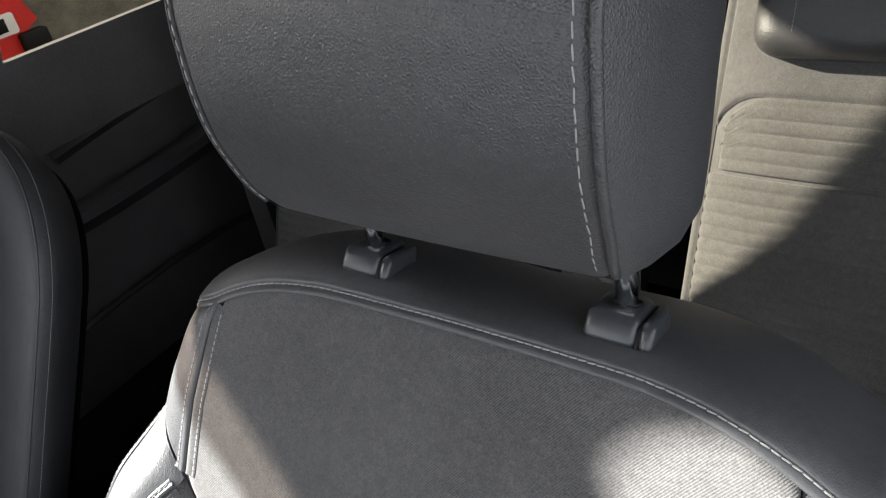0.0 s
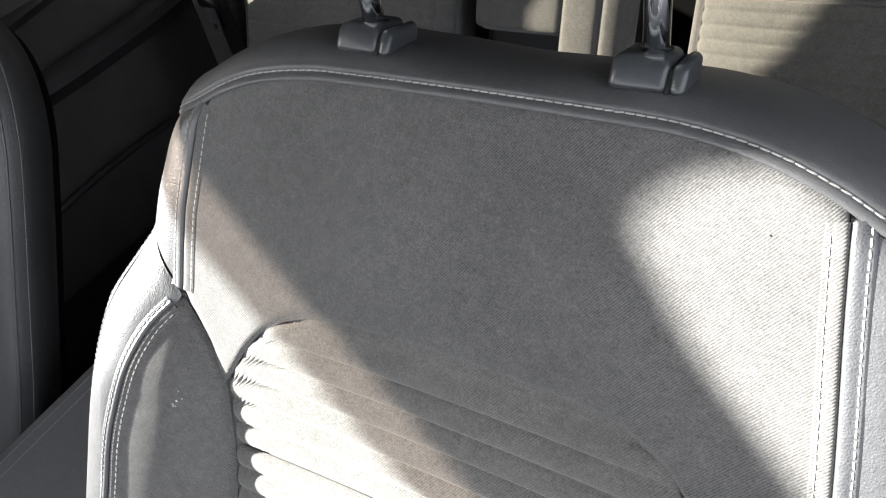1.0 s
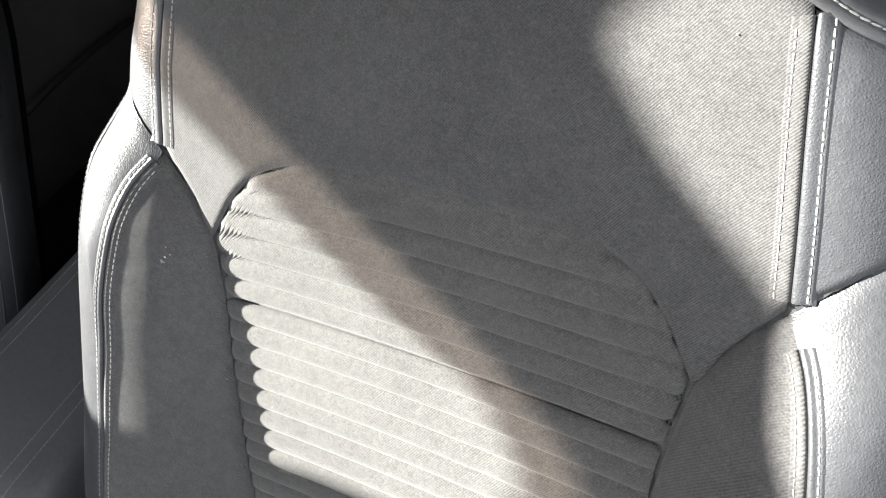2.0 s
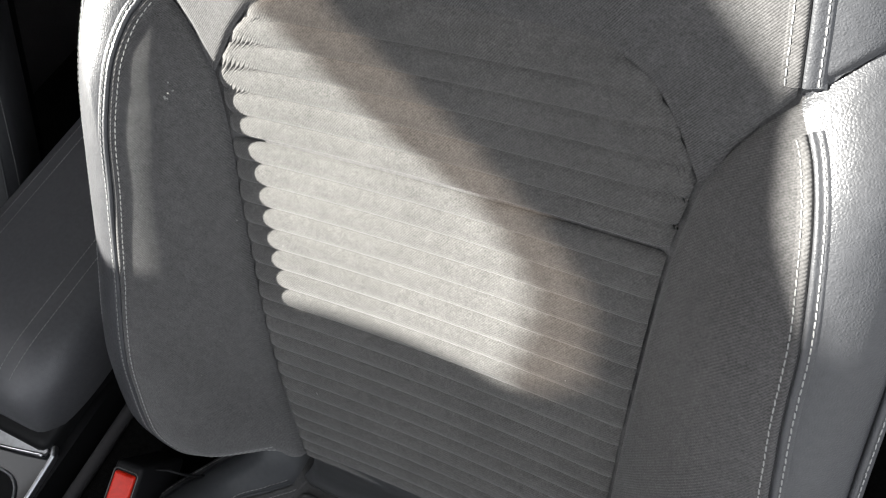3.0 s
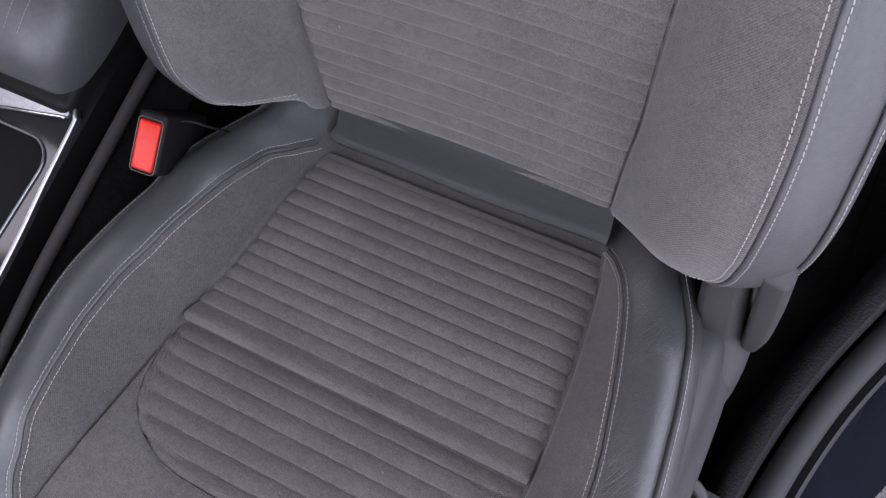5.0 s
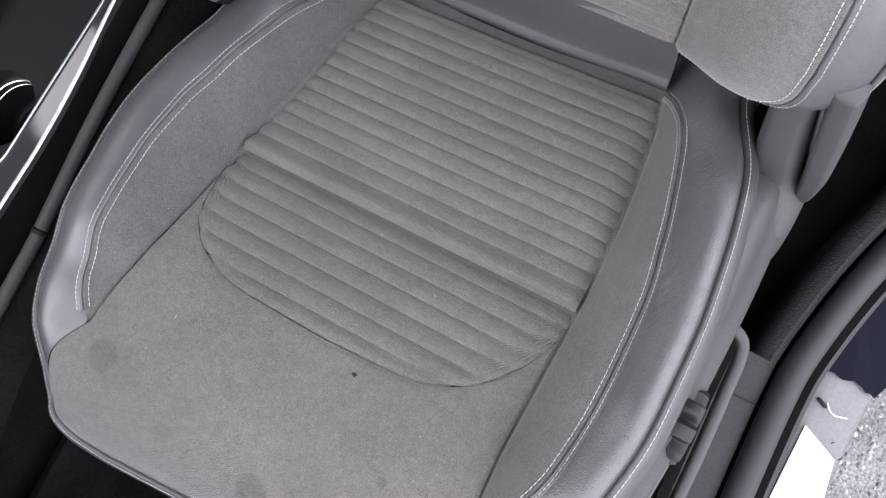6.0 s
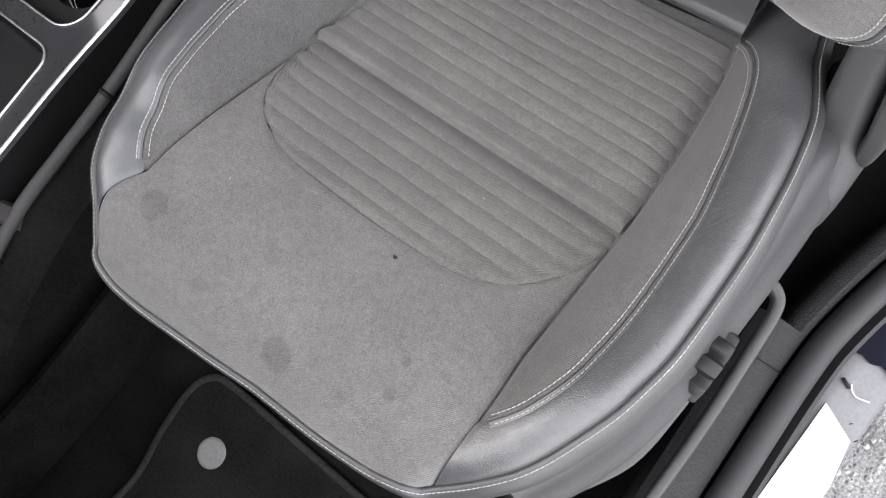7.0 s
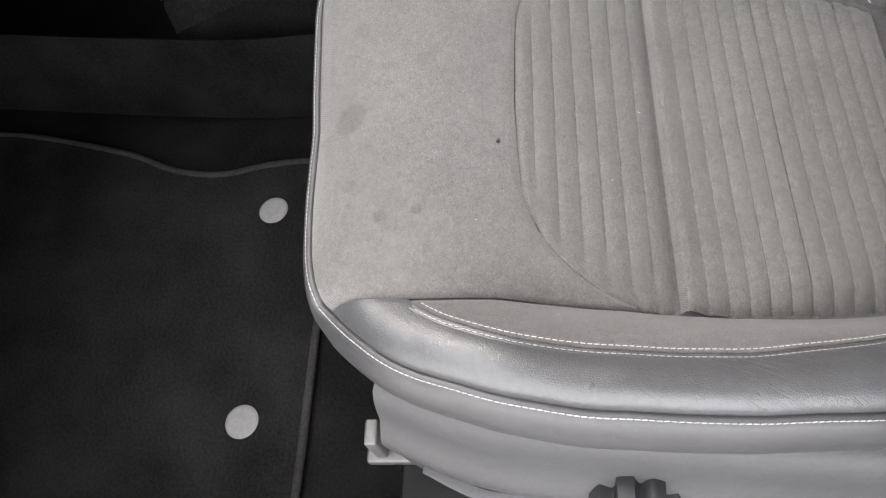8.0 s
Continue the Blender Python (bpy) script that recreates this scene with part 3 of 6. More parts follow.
def build_backrest(seat):
    rest = thing("backrest", (0, 0, 0), "", "")
    rest.parent = seat
    rest.matrix_parent_inverse = Matrix.Translation(-Vector(seat.location))
    out = BN

    def add(name, mat, surf, domain, n, m, size, **more):
        return sheet(name, rest, mat, surf, domain, n, m, size, out=out, **more)

    add("lower_ribbed_panel", RIBBED, back_ribbed, lambda s, t: (lerp(-b_side(lerp(-0.012, 0.33, t), -1), b_in(lerp(-0.012, 0.33, t)), s), lerp(-0.012, 0.33, t)),
        60, 400, (0.3, 0.34), tuck=(0.001, 0.001, 0.012, 0.001))

    def upper(s, t):
        u = 2 * s - 1
        h = lerp(0.33, b_rib_top(np.abs(u) * 0.1585), t)
        return u * np.interp(h, (0.33, 0.36, 0.38, 0.40), (0.1528, 0.1562, 0.1585, 0.1585)), h

    add("upper_ribbed_panel", RIBBED, back_ribbed, upper, 90, 140, (0.32, 0.11), tuck=(0.0022, 0.0022, 0.0022, 0.0022))

    def yoke(s, t):
        x = lerp(-0.1925, 0.1925, s)
        ax = np.abs(x)
        low = np.where(ax < 0.16, b_rib_top(ax), np.interp(ax, (0.160, 0.171, 0.181, 0.194), (0.376, 0.40, 0.415, 0.432)))
        high = np.where(ax < 0.1735, b_top(ax), np.interp(ax, (0.1735, 0.180, 0.190, 0.1945), (0.5625, 0.52, 0.46, 0.43)))
        h = lerp(low, np.maximum(high, low + 1e-4), t)
        return x - 0.005 * np.clip((h - 0.44) / 0.05, 0, 1) * np.clip((-x - 0.15) / 0.0425, 0, 1), h

    add("yoke_panel", YOKE, back_at, yoke, 120, 60, (0.38, 0.14), tuck=(0.001, 0.001, 0.0022, 0.001))
    def cuff(s):
        """Where the door-side bolster panel ends below, for steps across it."""
        h = np.full(np.shape(s), 0.03)
        for _ in range(40):
            h = 0.5 * h + 0.5 * b_cuff(lerp(b_in(h), b_sew(h, 1), s))
        return h

    # the seam round the door-side bolster, from under its hem up to the shoulder, and the leather's outer edge
    climb = np.linspace(0.090, 0.4305, 120)
    turn_x = np.linspace(0.1495, 0.2493, 60)
    seam_x, seam_h = np.concatenate([turn_x, b_sew(climb, 1)]), np.concatenate([b_cuff(turn_x), climb])
    rise = np.linspace(0.022, 0.478, 130)
    low_x = np.linspace(0.1495, float(b_edge(0.022)) - 0.0005, 50)
    edge_x, edge_h = np.concatenate([low_x, b_edge(rise)]), np.concatenate([b_under(low_x), rise])

    for side in (-1, 1):
        def inner(s, t, k=side):
            h = lerp(-0.02 + 0.012 * (1 - s) if k < 0 else cuff(s), 0.4305, t)
            return k * lerp(b_side(h, k), b_sew(h, k), s), h

        add("inner_bolster", CLOTH, back_at, inner, 26, 130, (0.08, 0.45), tuck=(0.003, 0.0006, 0.002, 0.001), arc=True)

        def hide(s, t, k=side):
            if k > 0:
                q = np.linspace(0, 1, 180)
                a, c = np.interp(t, q, seam_x), np.interp(t, q, seam_h)
                return lerp(a, np.maximum(np.interp(t, q, edge_x), a + 1e-4), s), lerp(c, np.interp(t, q, edge_h), s)
            h = lerp(-0.02, 0.478, t)
            lo = np.where(h < 0.43, b_sew(h, k), b_in(h))
            return k * lerp(lo, np.maximum(b_edge(h), lo + 1e-4), s), h

        add("bolster_leather", HIDE, back_at, hide, 24, 160, (0.06, 0.5), tuck=(0.0006, 0.0006, 0.001, 0.002))

        def shoulder(s, t, k=side):
            h = lerp(0.431, 0.5635, t)
            hi = np.interp(h, (0.43, 0.444, 0.458, 0.470, 0.492, 0.513, 0.53, 0.543, 0.549, 0.5555, 0.5635), (0.1947, 0.208, 0.224, 0.2405, 0.2405, 0.234, 0.2285, 0.2225, 0.205, 0.188, 0.1736))
            return k * lerp(b_post(h, k), np.maximum(hi, b_post(h, k) + 1e-4), s), h

        add("shoulder_leather", HIDE, back_at, shoulder, 16, 50, (0.04, 0.13), tuck=(0.001, 0.002, 0.002, 0.002))
        # double seams down the bolster and up the shoulder
        if side > 0:
            a, h = seam_x[42:-4], seam_h[42:-4]
        else:
            h = np.linspace(-0.01, 0.425, 200)
            a = -b_sew(h, side)
        for way, mat, high in ((side, HIDE, 0.0016), (-side, CLOTH, 0.0011)):
            seam_strip("bolster_seam", rest, back_at, a, h, edge_profile(0.0085, 0.0048, high, way), mat, out, fade=14 if side > 0 else 0)
            sew("bolster_stitching", rest, back_at, a, h, way * 0.0048, out=out, lift=high * 0.45)
        h = np.linspace(0.436, 0.558, 60)
        a = side * b_post(h, side)
        for way, mat, high in ((side, HIDE, 0.0017), (-side, YOKE, 0.0010)):
            seam_strip("shoulder_seam", rest, back_at, a, h, edge_profile(0.0105, 0.0070, high, way), mat, out)
            sew("shoulder_stitching", rest, back_at, a, h, way * 0.0070, out=out, lift=high * 0.45)
        # hem under the bolster
        if side < 0:
            x = np.linspace(0.15, 0.225, 40)
            for up in (0.021, 0.0135):
                sew("hem_stitching", rest, back_at, side * x, b_hem(side * x) + up, 0.0, out=out)
        else:
            x = np.linspace(0.149, 0.2340, 70)
            for up in (0.0042, -0.0012):
                sew("hem_stitching", rest, back_at, x, b_cuff(x) + up, 0.0, out=out, pitch=0.0046, long=0.0034, wide=0.0007)

    hh = np.linspace(-0.04, 0.575, 80)
    uu = np.linspace(-1, 1, 60)
    H, V = np.meshgrid(hh, uu, indexing="ij")
    edge = np.where(H > 0.53, np.minimum(b_out(H), np.interp(H, (0.53, 0.55, 0.565, 0.575), (0.215, 0.195, 0.16, 0.12))), b_out(H)) - 0.006
    x = V * edge
    g = back_at(x, np.where(x > 0.13, np.maximum(H, b_cuff(x) + 0.008), np.where(x < -0.12, np.maximum(H, -0.004), H)), -0.0062)
    put("inner_liner", mesh_of("inner_liner", g.reshape(-1, 3), [f[::-1] for f in grid_faces(*g.shape[:2])], CLOTH), rest)

    # the leather cap over the top
    xs = np.concatenate([np.linspace(-0.2235, -0.15, 28), np.linspace(-0.145, 0.145, 50), np.linspace(0.15, 0.2235, 28)])
    hs = b_top(np.abs(xs))
    tx, th = np.gradient(xs), np.gradient(hs)
    k = np.hypot(tx, th)
    nx, nh = -th / k, tx / k
    phi = np.concatenate([np.arange(0, 0.25, 0.01), [0.26, 0.28, 0.30, 0.33], np.linspace(0.36, math.pi, 22)])
    g = np.zeros((len(xs), len(phi), 3))
    for i in range(len(xs)):
        d0 = float(back_depth(xs[i], hs[i]))
        e = (float(np.interp(xs[i], (-0.13, -0.08, 0.06, 0.12), (0.0245, 0.0215, 0.0175, 0.0168))) + 0.004 * math.sin(min(1, abs(xs[i]) / 0.212) * 2.6)) * min(1.0, (0.2245 - abs(xs[i])) / 0.03) ** 0.6 * np.sin(phi) ** 0.85
        d = d0 - 0.068 * min(1.0, 0.45 + 0.55 * (0.2235 - abs(xs[i])) / 0.03) * (1 - np.cos(phi))
        d = d + 0.0022 * np.exp(-(((e - 0.0009) / 0.0015) ** 2)) - 0.0007 * np.exp(-(((e - 0.0034) / 0.0009) ** 2)) + 0.0006 * np.exp(-(((e - 0.0062) / 0.0016) ** 2)) - 0.004 * (phi == 0)
        e = e - 0.0022 * np.exp(-((phi / 0.05) ** 2))
        g[i] = BO + np.outer(xs[i] + nx[i] * e, BX) + np.outer(hs[i] + nh[i] * e, BU) + np.outer(d, BN)
    put("top_cap", mesh_of("top_cap", g.reshape(-1, 3), [f[::-1] for f in grid_faces(len(xs), len(phi))], HIDE_CAP), rest, "charcoal leather cap")
    for j in (0, -1):
        ring = np.concatenate([g[j], [g[j].mean(0) + BX * (-0.012 if j == 0 else 0.012) - BU * 0.01]])
        m = len(phi)
        put("cap_end", mesh_of("cap_end", ring, [(i, (i + 1) % m, m) for i in range(m)], HIDE_CAP), rest)
    seam = BO + np.outer(xs + nx * 0.0036, BX) + np.outer(hs + nh * 0.0036, BU) + np.outer(back_depth(xs, hs) - 0.0004, BN)
    stitches("top_stitching", rest, seam + out * 0.0006, np.tile(out * 0.8 + BU * 0.6, (len(xs), 1)), pitch=0.0049, long=0.0043, wide=0.0009)

    # side walls and the rear shell
    prof = ((-0.0004, -0.0026), (0.0004, 0.0002), (0.0018, 0.0010), (0.0040, -0.0008), (0.0060, -0.0046), (0.0080, -0.0100), (0.0095, -0.018), (0.009, -0.03), (0.005, -0.055), (-0.008, -0.085), (-0.035, -0.105), (-0.11, -0.115))
    cols = []
    for sgn, pr in ((1, prof), (-1, prof[::-1])):
        hh = np.linspace(0.020 if sgn > 0 else -0.03, 0.552, 110)
        for dx, dd in pr:
            x = b_edge(hh) + dx
            base = back_depth(sgn * b_edge(hh), hh)
            low = np.clip(dd / -0.115, 0, 1)
            dep = lerp(base + dd, np.full_like(hh, -0.105), low ** 2)
            cols.append(BO + np.outer(sgn * x, BX) + np.outer(hh, BU) + np.outer(dep, BN))
    g = np.stack(cols, 0)
    n = len(prof)
    for first, last in ((0, 7), (2 * n - 7, 2 * n)):
        put("side_leather", mesh_of("side_leather", g[first:last].reshape(-1, 3), grid_faces(last - first, g.shape[1]), HIDE), rest, "dark grey leather side")
    put("rear_shell", mesh_of("rear_shell", g[6:2 * n - 6].reshape(-1, 3), grid_faces(2 * n - 12, g.shape[1]), SHELL), rest, "black rear shell")
    for j, way in ((3, 1), (2 * n - 4, -1)):
        pts = g[j][3:100]
        stitches("side_stitching", rest, pts + BX * way * 0.0003 + BN * 0.0003, np.tile(BX * way * 0.6 + BN * 0.8, (len(pts), 1)))
    return rest


# ---- the cushion ----
c_mid = curve((0.06, 0.228), (-0.03, 0.2515), (-0.06, 0.261), (-0.1, 0.2715), (-0.18, 0.284), (-0.245, 0.291), (-0.3, 0.308), (-0.34, 0.324), (-0.38, 0.338),
              (-0.43, 0.346), (-0.47, 0.347), (-0.505, 0.339), (-0.525, 0.328), (-0.541, 0.312))
c_in = curve((0.06, 0.138), (-0.03, 0.150), (-0.063, 0.157), (-0.168, 0.168), (-0.244, 0.172), (-0.37, 0.1735), (-0.44, 0.178), (-0.54, 0.178))
c_stitch = curve((0.04, 0.155), (-0.03, 0.157), (-0.05, 0.164), (-0.07, 0.176), (-0.11, 0.192), (-0.17, 0.208), (-0.24, 0.219), (-0.305, 0.223), (-0.36, 0.219), (-0.408, 0.205), (-0.436, 0.188), (-0.446, 0.1785))
c_out = curve((0.06, 0.195), (-0.03, 0.219), (-0.05, 0.229), (-0.081, 0.2435), (-0.12, 0.2525), (-0.17, 0.259), (-0.244, 0.2665), (-0.309, 0.268), (-0.364, 0.261),
              (-0.41, 0.246), (-0.451, 0.227), (-0.486, 0.200), (-0.518, 0.168))
c_rise = curve((0.06, 0.078), (0.0, 0.060), (-0.03, 0.053), (-0.063, 0.059), (-0.12, 0.080), (-0.2, 0.088), (-0.25, 0.084), (-0.3, 0.071), (-0.36, 0.052), (-0.42, 0.030), (-0.47, 0.012), (-0.52, 0.0))
c_front = curve((0, -0.541), (0.06, -0.539), (0.12, -0.532), (0.15, -0.524), (0.172, -0.515))
c_rib = curve((0, -0.366), (0.08, -0.361), (0.105, -0.354), (0.13, -0.340), (0.152, -0.316), (0.164, -0.296), (0.1727, -0.272))


c_draw = curve((0.06, 0.0), (-0.05, 0.0), (-0.12, -0.002), (-0.2, -0.002), (-0.24, -0.003), (-0.34, -0.0035), (-0.40, -0.002), (-0.45, 0.0), (-0.54, 0.0))
c_shift = curve((0.06, 0.0), (-0.03, 0.0), (-0.05, 0.004), (-0.07, 0.006), (-0.09, 0.003), (-0.12, 0.001), (-0.15, 0.0), (-0.2, -0.002), (-0.24, 0.001), (-0.28, 0.0), (-0.32, -0.003), (-0.36, -0.004), (-0.39, -0.004), (-0.42, -0.001), (-0.446, 0.0))
c_wide = curve((0.06, 0.0), (-0.14, -0.001), (-0.18, 0.0), (-0.21, 0.003), (-0.25, 0.006), (-0.29, 0.005), (-0.33, 0.003), (-0.40, 0.001), (-0.44, 0.0), (-0.54, 0.0))
c_bulge = curve((0.06, 0.0), (-0.14, 0.0), (-0.17, 0.001), (-0.21, 0.003), (-0.25, 0.006), (-0.29, 0.003), (-0.33, -0.003), (-0.37, -0.003), (-0.41, 0.0), (-0.451, 0.004), (-0.486, 0.009), (-0.517, 0.0245))
c_front_far = curve((0, -0.541), (0.06, -0.5425), (0.12, -0.5425), (0.15, -0.5405), (0.175, -0.532), (0.187, -0.5245), (0.193, -0.517))


c_stitch_near = curve((0.04, 0.1505), (-0.024, 0.1515), (-0.029, 0.1555), (-0.036, 0.1635), (-0.045, 0.171), (-0.055, 0.178), (-0.075, 0.187), (-0.10, 0.1945), (-0.165, 0.2095), (-0.222, 0.2195), (-0.305, 0.223), (-0.36, 0.219), (-0.408, 0.205), (-0.436, 0.188), (-0.446, 0.1785))


def c_rim(y, side):
    """The outer edge; the front corner beside the console is fuller."""
    return c_out(y) + (c_bulge(y) if side < 0 else c_draw(y))


c_low = curve((0.06, 0.047), (-0.03, 0.047), (-0.05, 0.045), (-0.07, 0.038), (-0.09, 0.0325), (-0.12, 0.0305), (-0.15, 0.034), (-0.2, 0.0405), (-0.25, 0.046), (-0.2875, 0.0445), (-0.34, 0.034), (-0.40, 0.0255), (-0.44, 0.019), (-0.47, 0.012), (-0.52, 0.0))
c_lip = curve((0.06, 0.0), (-0.05, 0.002), (-0.07, 0.007), (-0.10, 0.016), (-0.14, 0.0213), (-0.2, 0.025), (-0.284, 0.0245), (-0.3356, 0.021), (-0.365, 0.016), (-0.40, 0.009), (-0.44, 0.002), (-0.52, 0.0))
c_sag = curve((0.06, 0.0), (-0.03, 0.002), (-0.08, 0.010), (-0.16, 0.020), (-0.40, 0.020), (-0.44, 0.009), (-0.47, 0.0), (-0.54, 0.0))
c_dip = curve((0.06, 0.0), (-0.03, 0.0), (-0.05, 0.004), (-0.09, 0.012), (-0.125, 0.013), (-0.167, 0.011), (-0.208, 0.006), (-0.247, 0.0), (-0.2855, 0.0), (-0.32, 0.004), (-0.355, 0.006), (-0.388, 0.003), (-0.45, 0.0), (-0.54, 0.0))


def c_fore(x):
    """The front edge."""
    return np.where(np.asarray(x) < 0, c_front_far(np.abs(x)), c_front(np.abs(x)))


def c_sew(y, side):
    """The cushion's bolster seam."""
    y = np.asarray(y, float)
    if side > 0:
        return np.maximum(c_stitch_near(y) - 0.001, c_in(y) + 2e-4)
    return np.maximum(c_stitch(y) + c_shift(y), c_in(y) + 2e-4)


def c_inner(y, side):
    """Where the front panel ends; beside the console it wraps out to the edge."""
    y = np.asarray(y, float)
    k = np.clip((-0.444 - y) / 0.052, 0, 1) if side < 0 else 0.0
    at = c_in(y) + (c_wide(y) if side < 0 else 0.0)
    return at + (np.minimum(c_rim(y, side) - 0.001, 0.1923 + 0.3 * np.clip(y + 0.517, 0, 1)) - at) * k


def cushion_at(x, y, lift=0.0):
    x, y = np.broadcast_arrays(np.asarray(x, float), np.asarray(y, float))
    ax = np.abs(x)
    z = c_mid(y) - 0.003 * np.clip(1 - (ax / 0.16) ** 2, 0, 1)
    s = np.clip((ax - c_in(y) - np.where(x < 0, c_wide(y), 0.0)) / 0.055, 0, 1)
    rim = np.where(x < 0, c_rim(y, -1), c_rim(y, 1))
    z = z + np.where(x < 0, c_rise(y) - c_sag(y), c_low(y)) * np.sin(s * math.pi / 2)
    u = np.clip((ax - c_stitch_near(y)) / np.maximum(rim - c_stitch_near(y), 0.01), 0, 1)
    z = z + np.where(x < 0, 0.0, c_lip(y) * np.sin(u * math.pi / 2) - c_dip(y) * np.exp(-(((ax - c_in(y)) / 0.016) ** 2)))
    q = np.clip((ax - rim + 0.035) / 0.035, 0, 0.985) * np.clip((ax - 0.15) / 0.02, 0, 1)
    z = z - 0.020 * (1 - np.sqrt(1 - q * q)) + lift
    worn = np.clip((-y - 0.15) / 0.25, 0, 1.15)
    slip = 0.06 * np.minimum(x, 0) * np.clip((-y - 0.40) / 0.1, 0, 1.3)
    return np.stack([x * np.where(x < 0, 1 + 0.06 * worn, 1) - 0.006 * worn, y + slip, z - 0.045 * x * worn], -1)


def cushion_ribbed(x, y):
    return cushion_at(x, y, ribs(y, -0.247))


def build_cushion(seat):
    pad = thing("cushion", (0, 0, 0), "", "")
    pad.parent = seat
    pad.matrix_parent_inverse = Matrix.Translation(-Vector(seat.location))
    out = np.array([0, 0, 1.0])

    def add(name, mat, surf, domain, n, m, size, **more):
        return sheet(name, pad, mat, surf, domain, n, m, size, out=out, **more)

    def folded(x, y):
        u = np.clip((y + 0.247) / (1.35 * 0.0155), 0, 1)
        band = 0.0038 * (np.sin(math.pi * np.clip(0.25 + 0.75 * u, 0, 1)) ** 0.75 - 1)
        lift = np.where(u < 1, band, ribs(y, -0.247 + 1.35 * 0.0155, 0.0155)) + 0.011 * np.exp(-((y + 0.252) / 0.028) ** 2)
        return cushion_at(x, y, lift)

    def sunk(x, y):
        return cushion_ribbed(x, y) - np.array([0, 0, 1.0]) * (0.006 * np.exp(-((y + 0.247) / 0.011) ** 2))[..., None]

    add("rear_ribbed_panel", RIBBED_SEAT, folded, lambda s, t: (lerp(-c_inner(lerp(-0.03, -0.247, t), -1), c_in(lerp(-0.03, -0.247, t)), s), lerp(-0.03, -0.247, t)),
        60, 300, (0.32, 0.21), tuck=(0.003, 0.003, 0.009, 0.010))

    full = curve((0, -0.366), (0.08, -0.364), (0.105, -0.360), (0.13, -0.350), (0.152, -0.334), (0.163, -0.318), (0.169, -0.300), (0.1727, -0.276))

    def rib_edge(x):
        return np.where(x < 0, full(np.abs(x)), c_rib(np.abs(x)))

    def front_rib(s, t):
        u = 2 * s - 1
        return u * np.where(u < 0, 0.1770, 0.1722), lerp(-0.2425, rib_edge(u * 0.1727), t)

    add("front_ribbed_panel", RIBBED_SEAT, sunk, front_rib, 90, 160, (0.34, 0.11), tuck=(0.001, 0.001, 0.003, 0.0019))

    def plain(s, t):
        u = 2 * s - 1
        y = lerp(rib_edge(u * 0.1727), np.where(u < 0, c_fore(u * 0.193), c_fore(u * 0.175)), t)
        return np.where(u < 0, u * c_inner(y, -1), u * c_in(y)), y

    add("front_panel", SEAT_FRONT, cushion_at, plain, 90, 70, (0.35, 0.17), tuck=(0.002, 0.003, 0.0012, 0.0005))
    for side in (-1, 1):
        add("inner_bolster", SUEDE, cushion_at,
            lambda s, t, k=side: (k * lerp(c_inner(lerp(0.03, -0.446, t), k), c_sew(lerp(0.03, -0.446, t), k), s), lerp(0.03, -0.446, t)),
            20, 120, (0.05, 0.45), tuck=(0.003, 0.0006, 0.0, 0.001), arc=True)

        def hide(s, t, k=side):
            y = lerp(0.04, -0.517, t)
            lo = np.where(y > -0.446, c_sew(y, k), c_inner(y, k))
            return k * lerp(lo, np.maximum(c_rim(y, k), lo + 2e-4), s), y

        add("bolster_leather", HIDE_WORN if side > 0 else HIDE_EDGE, cushion_at, hide, 24, 140, (0.07, 0.55), tuck=(0.0006, 0.0006, 0.0, 0.001))
        y = np.concatenate([np.linspace(-0.0275, -0.06, 60), np.linspace(-0.062, -0.438, 200)]) if side > 0 else np.linspace(-0.034, -0.438, 220)
        a = side * c_sew(y, side)
        row = 0.0037 if side > 0 else 0.0045
        for way, mat, high in ((-side, HIDE_WORN if side > 0 else HIDE_EDGE, 0.0013), (side, SUEDE, 0.0010)):
            seam_strip("bolster_seam", pad, cushion_at, a, y, edge_profile(0.0070, row, high, way), mat, out)
            sew("bolster_stitching", pad, cushion_at, a, y, way * row, out=out, lift=high * 0.45, pitch=0.0046, long=0.0037, wide=0.00075, mat=THREAD_WORN)

    Y, V = np.meshgrid(np.linspace(0.02, -0.53, 80), np.linspace(-1, 1, 60), indexing="ij")
    g = cushion_at(V * (np.where(Y < -0.515, 0.165, c_out(Y)) - 0.010), Y, -0.0062)
    put("inner_liner", mesh_of("inner_liner", g.reshape(-1, 3), grid_faces(*g.shape[:2]), SUEDE), pad)

    # leather flap that comes down from the backrest and ends in a rolled lip over the cushion
    lip_y = curve((0, 0.012), (0.08, -0.001), (0.2, -0.0075), (0.36, -0.0115), (0.52, -0.0155), (0.66, -0.0200), (0.76, -0.0240), (0.84, -0.0265), (0.90, -0.0265), (0.95, -0.0230), (1.0, -0.008))
    lip_z = curve((0, 0.338), (0.08, 0.332), (0.2, 0.318), (0.36, 0.300), (0.52, 0.283), (0.66, 0.2730), (0.76, 0.2685), (0.84, 0.2645), (0.90, 0.2590), (0.95, 0.2545), (1.0, 0.2500))
    s, t = np.meshgrid(np.linspace(0, 1, 48), np.linspace(0, 1, 48), indexing="ij")
    x = lerp(lerp(-0.120, -0.150, np.clip(t / 0.8, 0, 1)), 0.1510, s)
    sag = 0.0022 * np.sin(math.pi * s) * np.sin(math.pi * np.clip(t, 0, 1)) + 0.0012 * np.sin(9 * s + 3 * t) * np.clip(t - 0.1, 0, 1)
    ends = np.exp(-s / 0.015)
    g = np.stack([x, lip_y(t) - sag + 0.006 * ends, lip_z(t) - 0.002 * ends], -1)
    put("rear_flap", mesh_of("rear_flap", g.reshape(-1, 3), grid_faces(48, 48), HIDE_SMOOTH), pad, "smooth leather flap with a rolled lip")

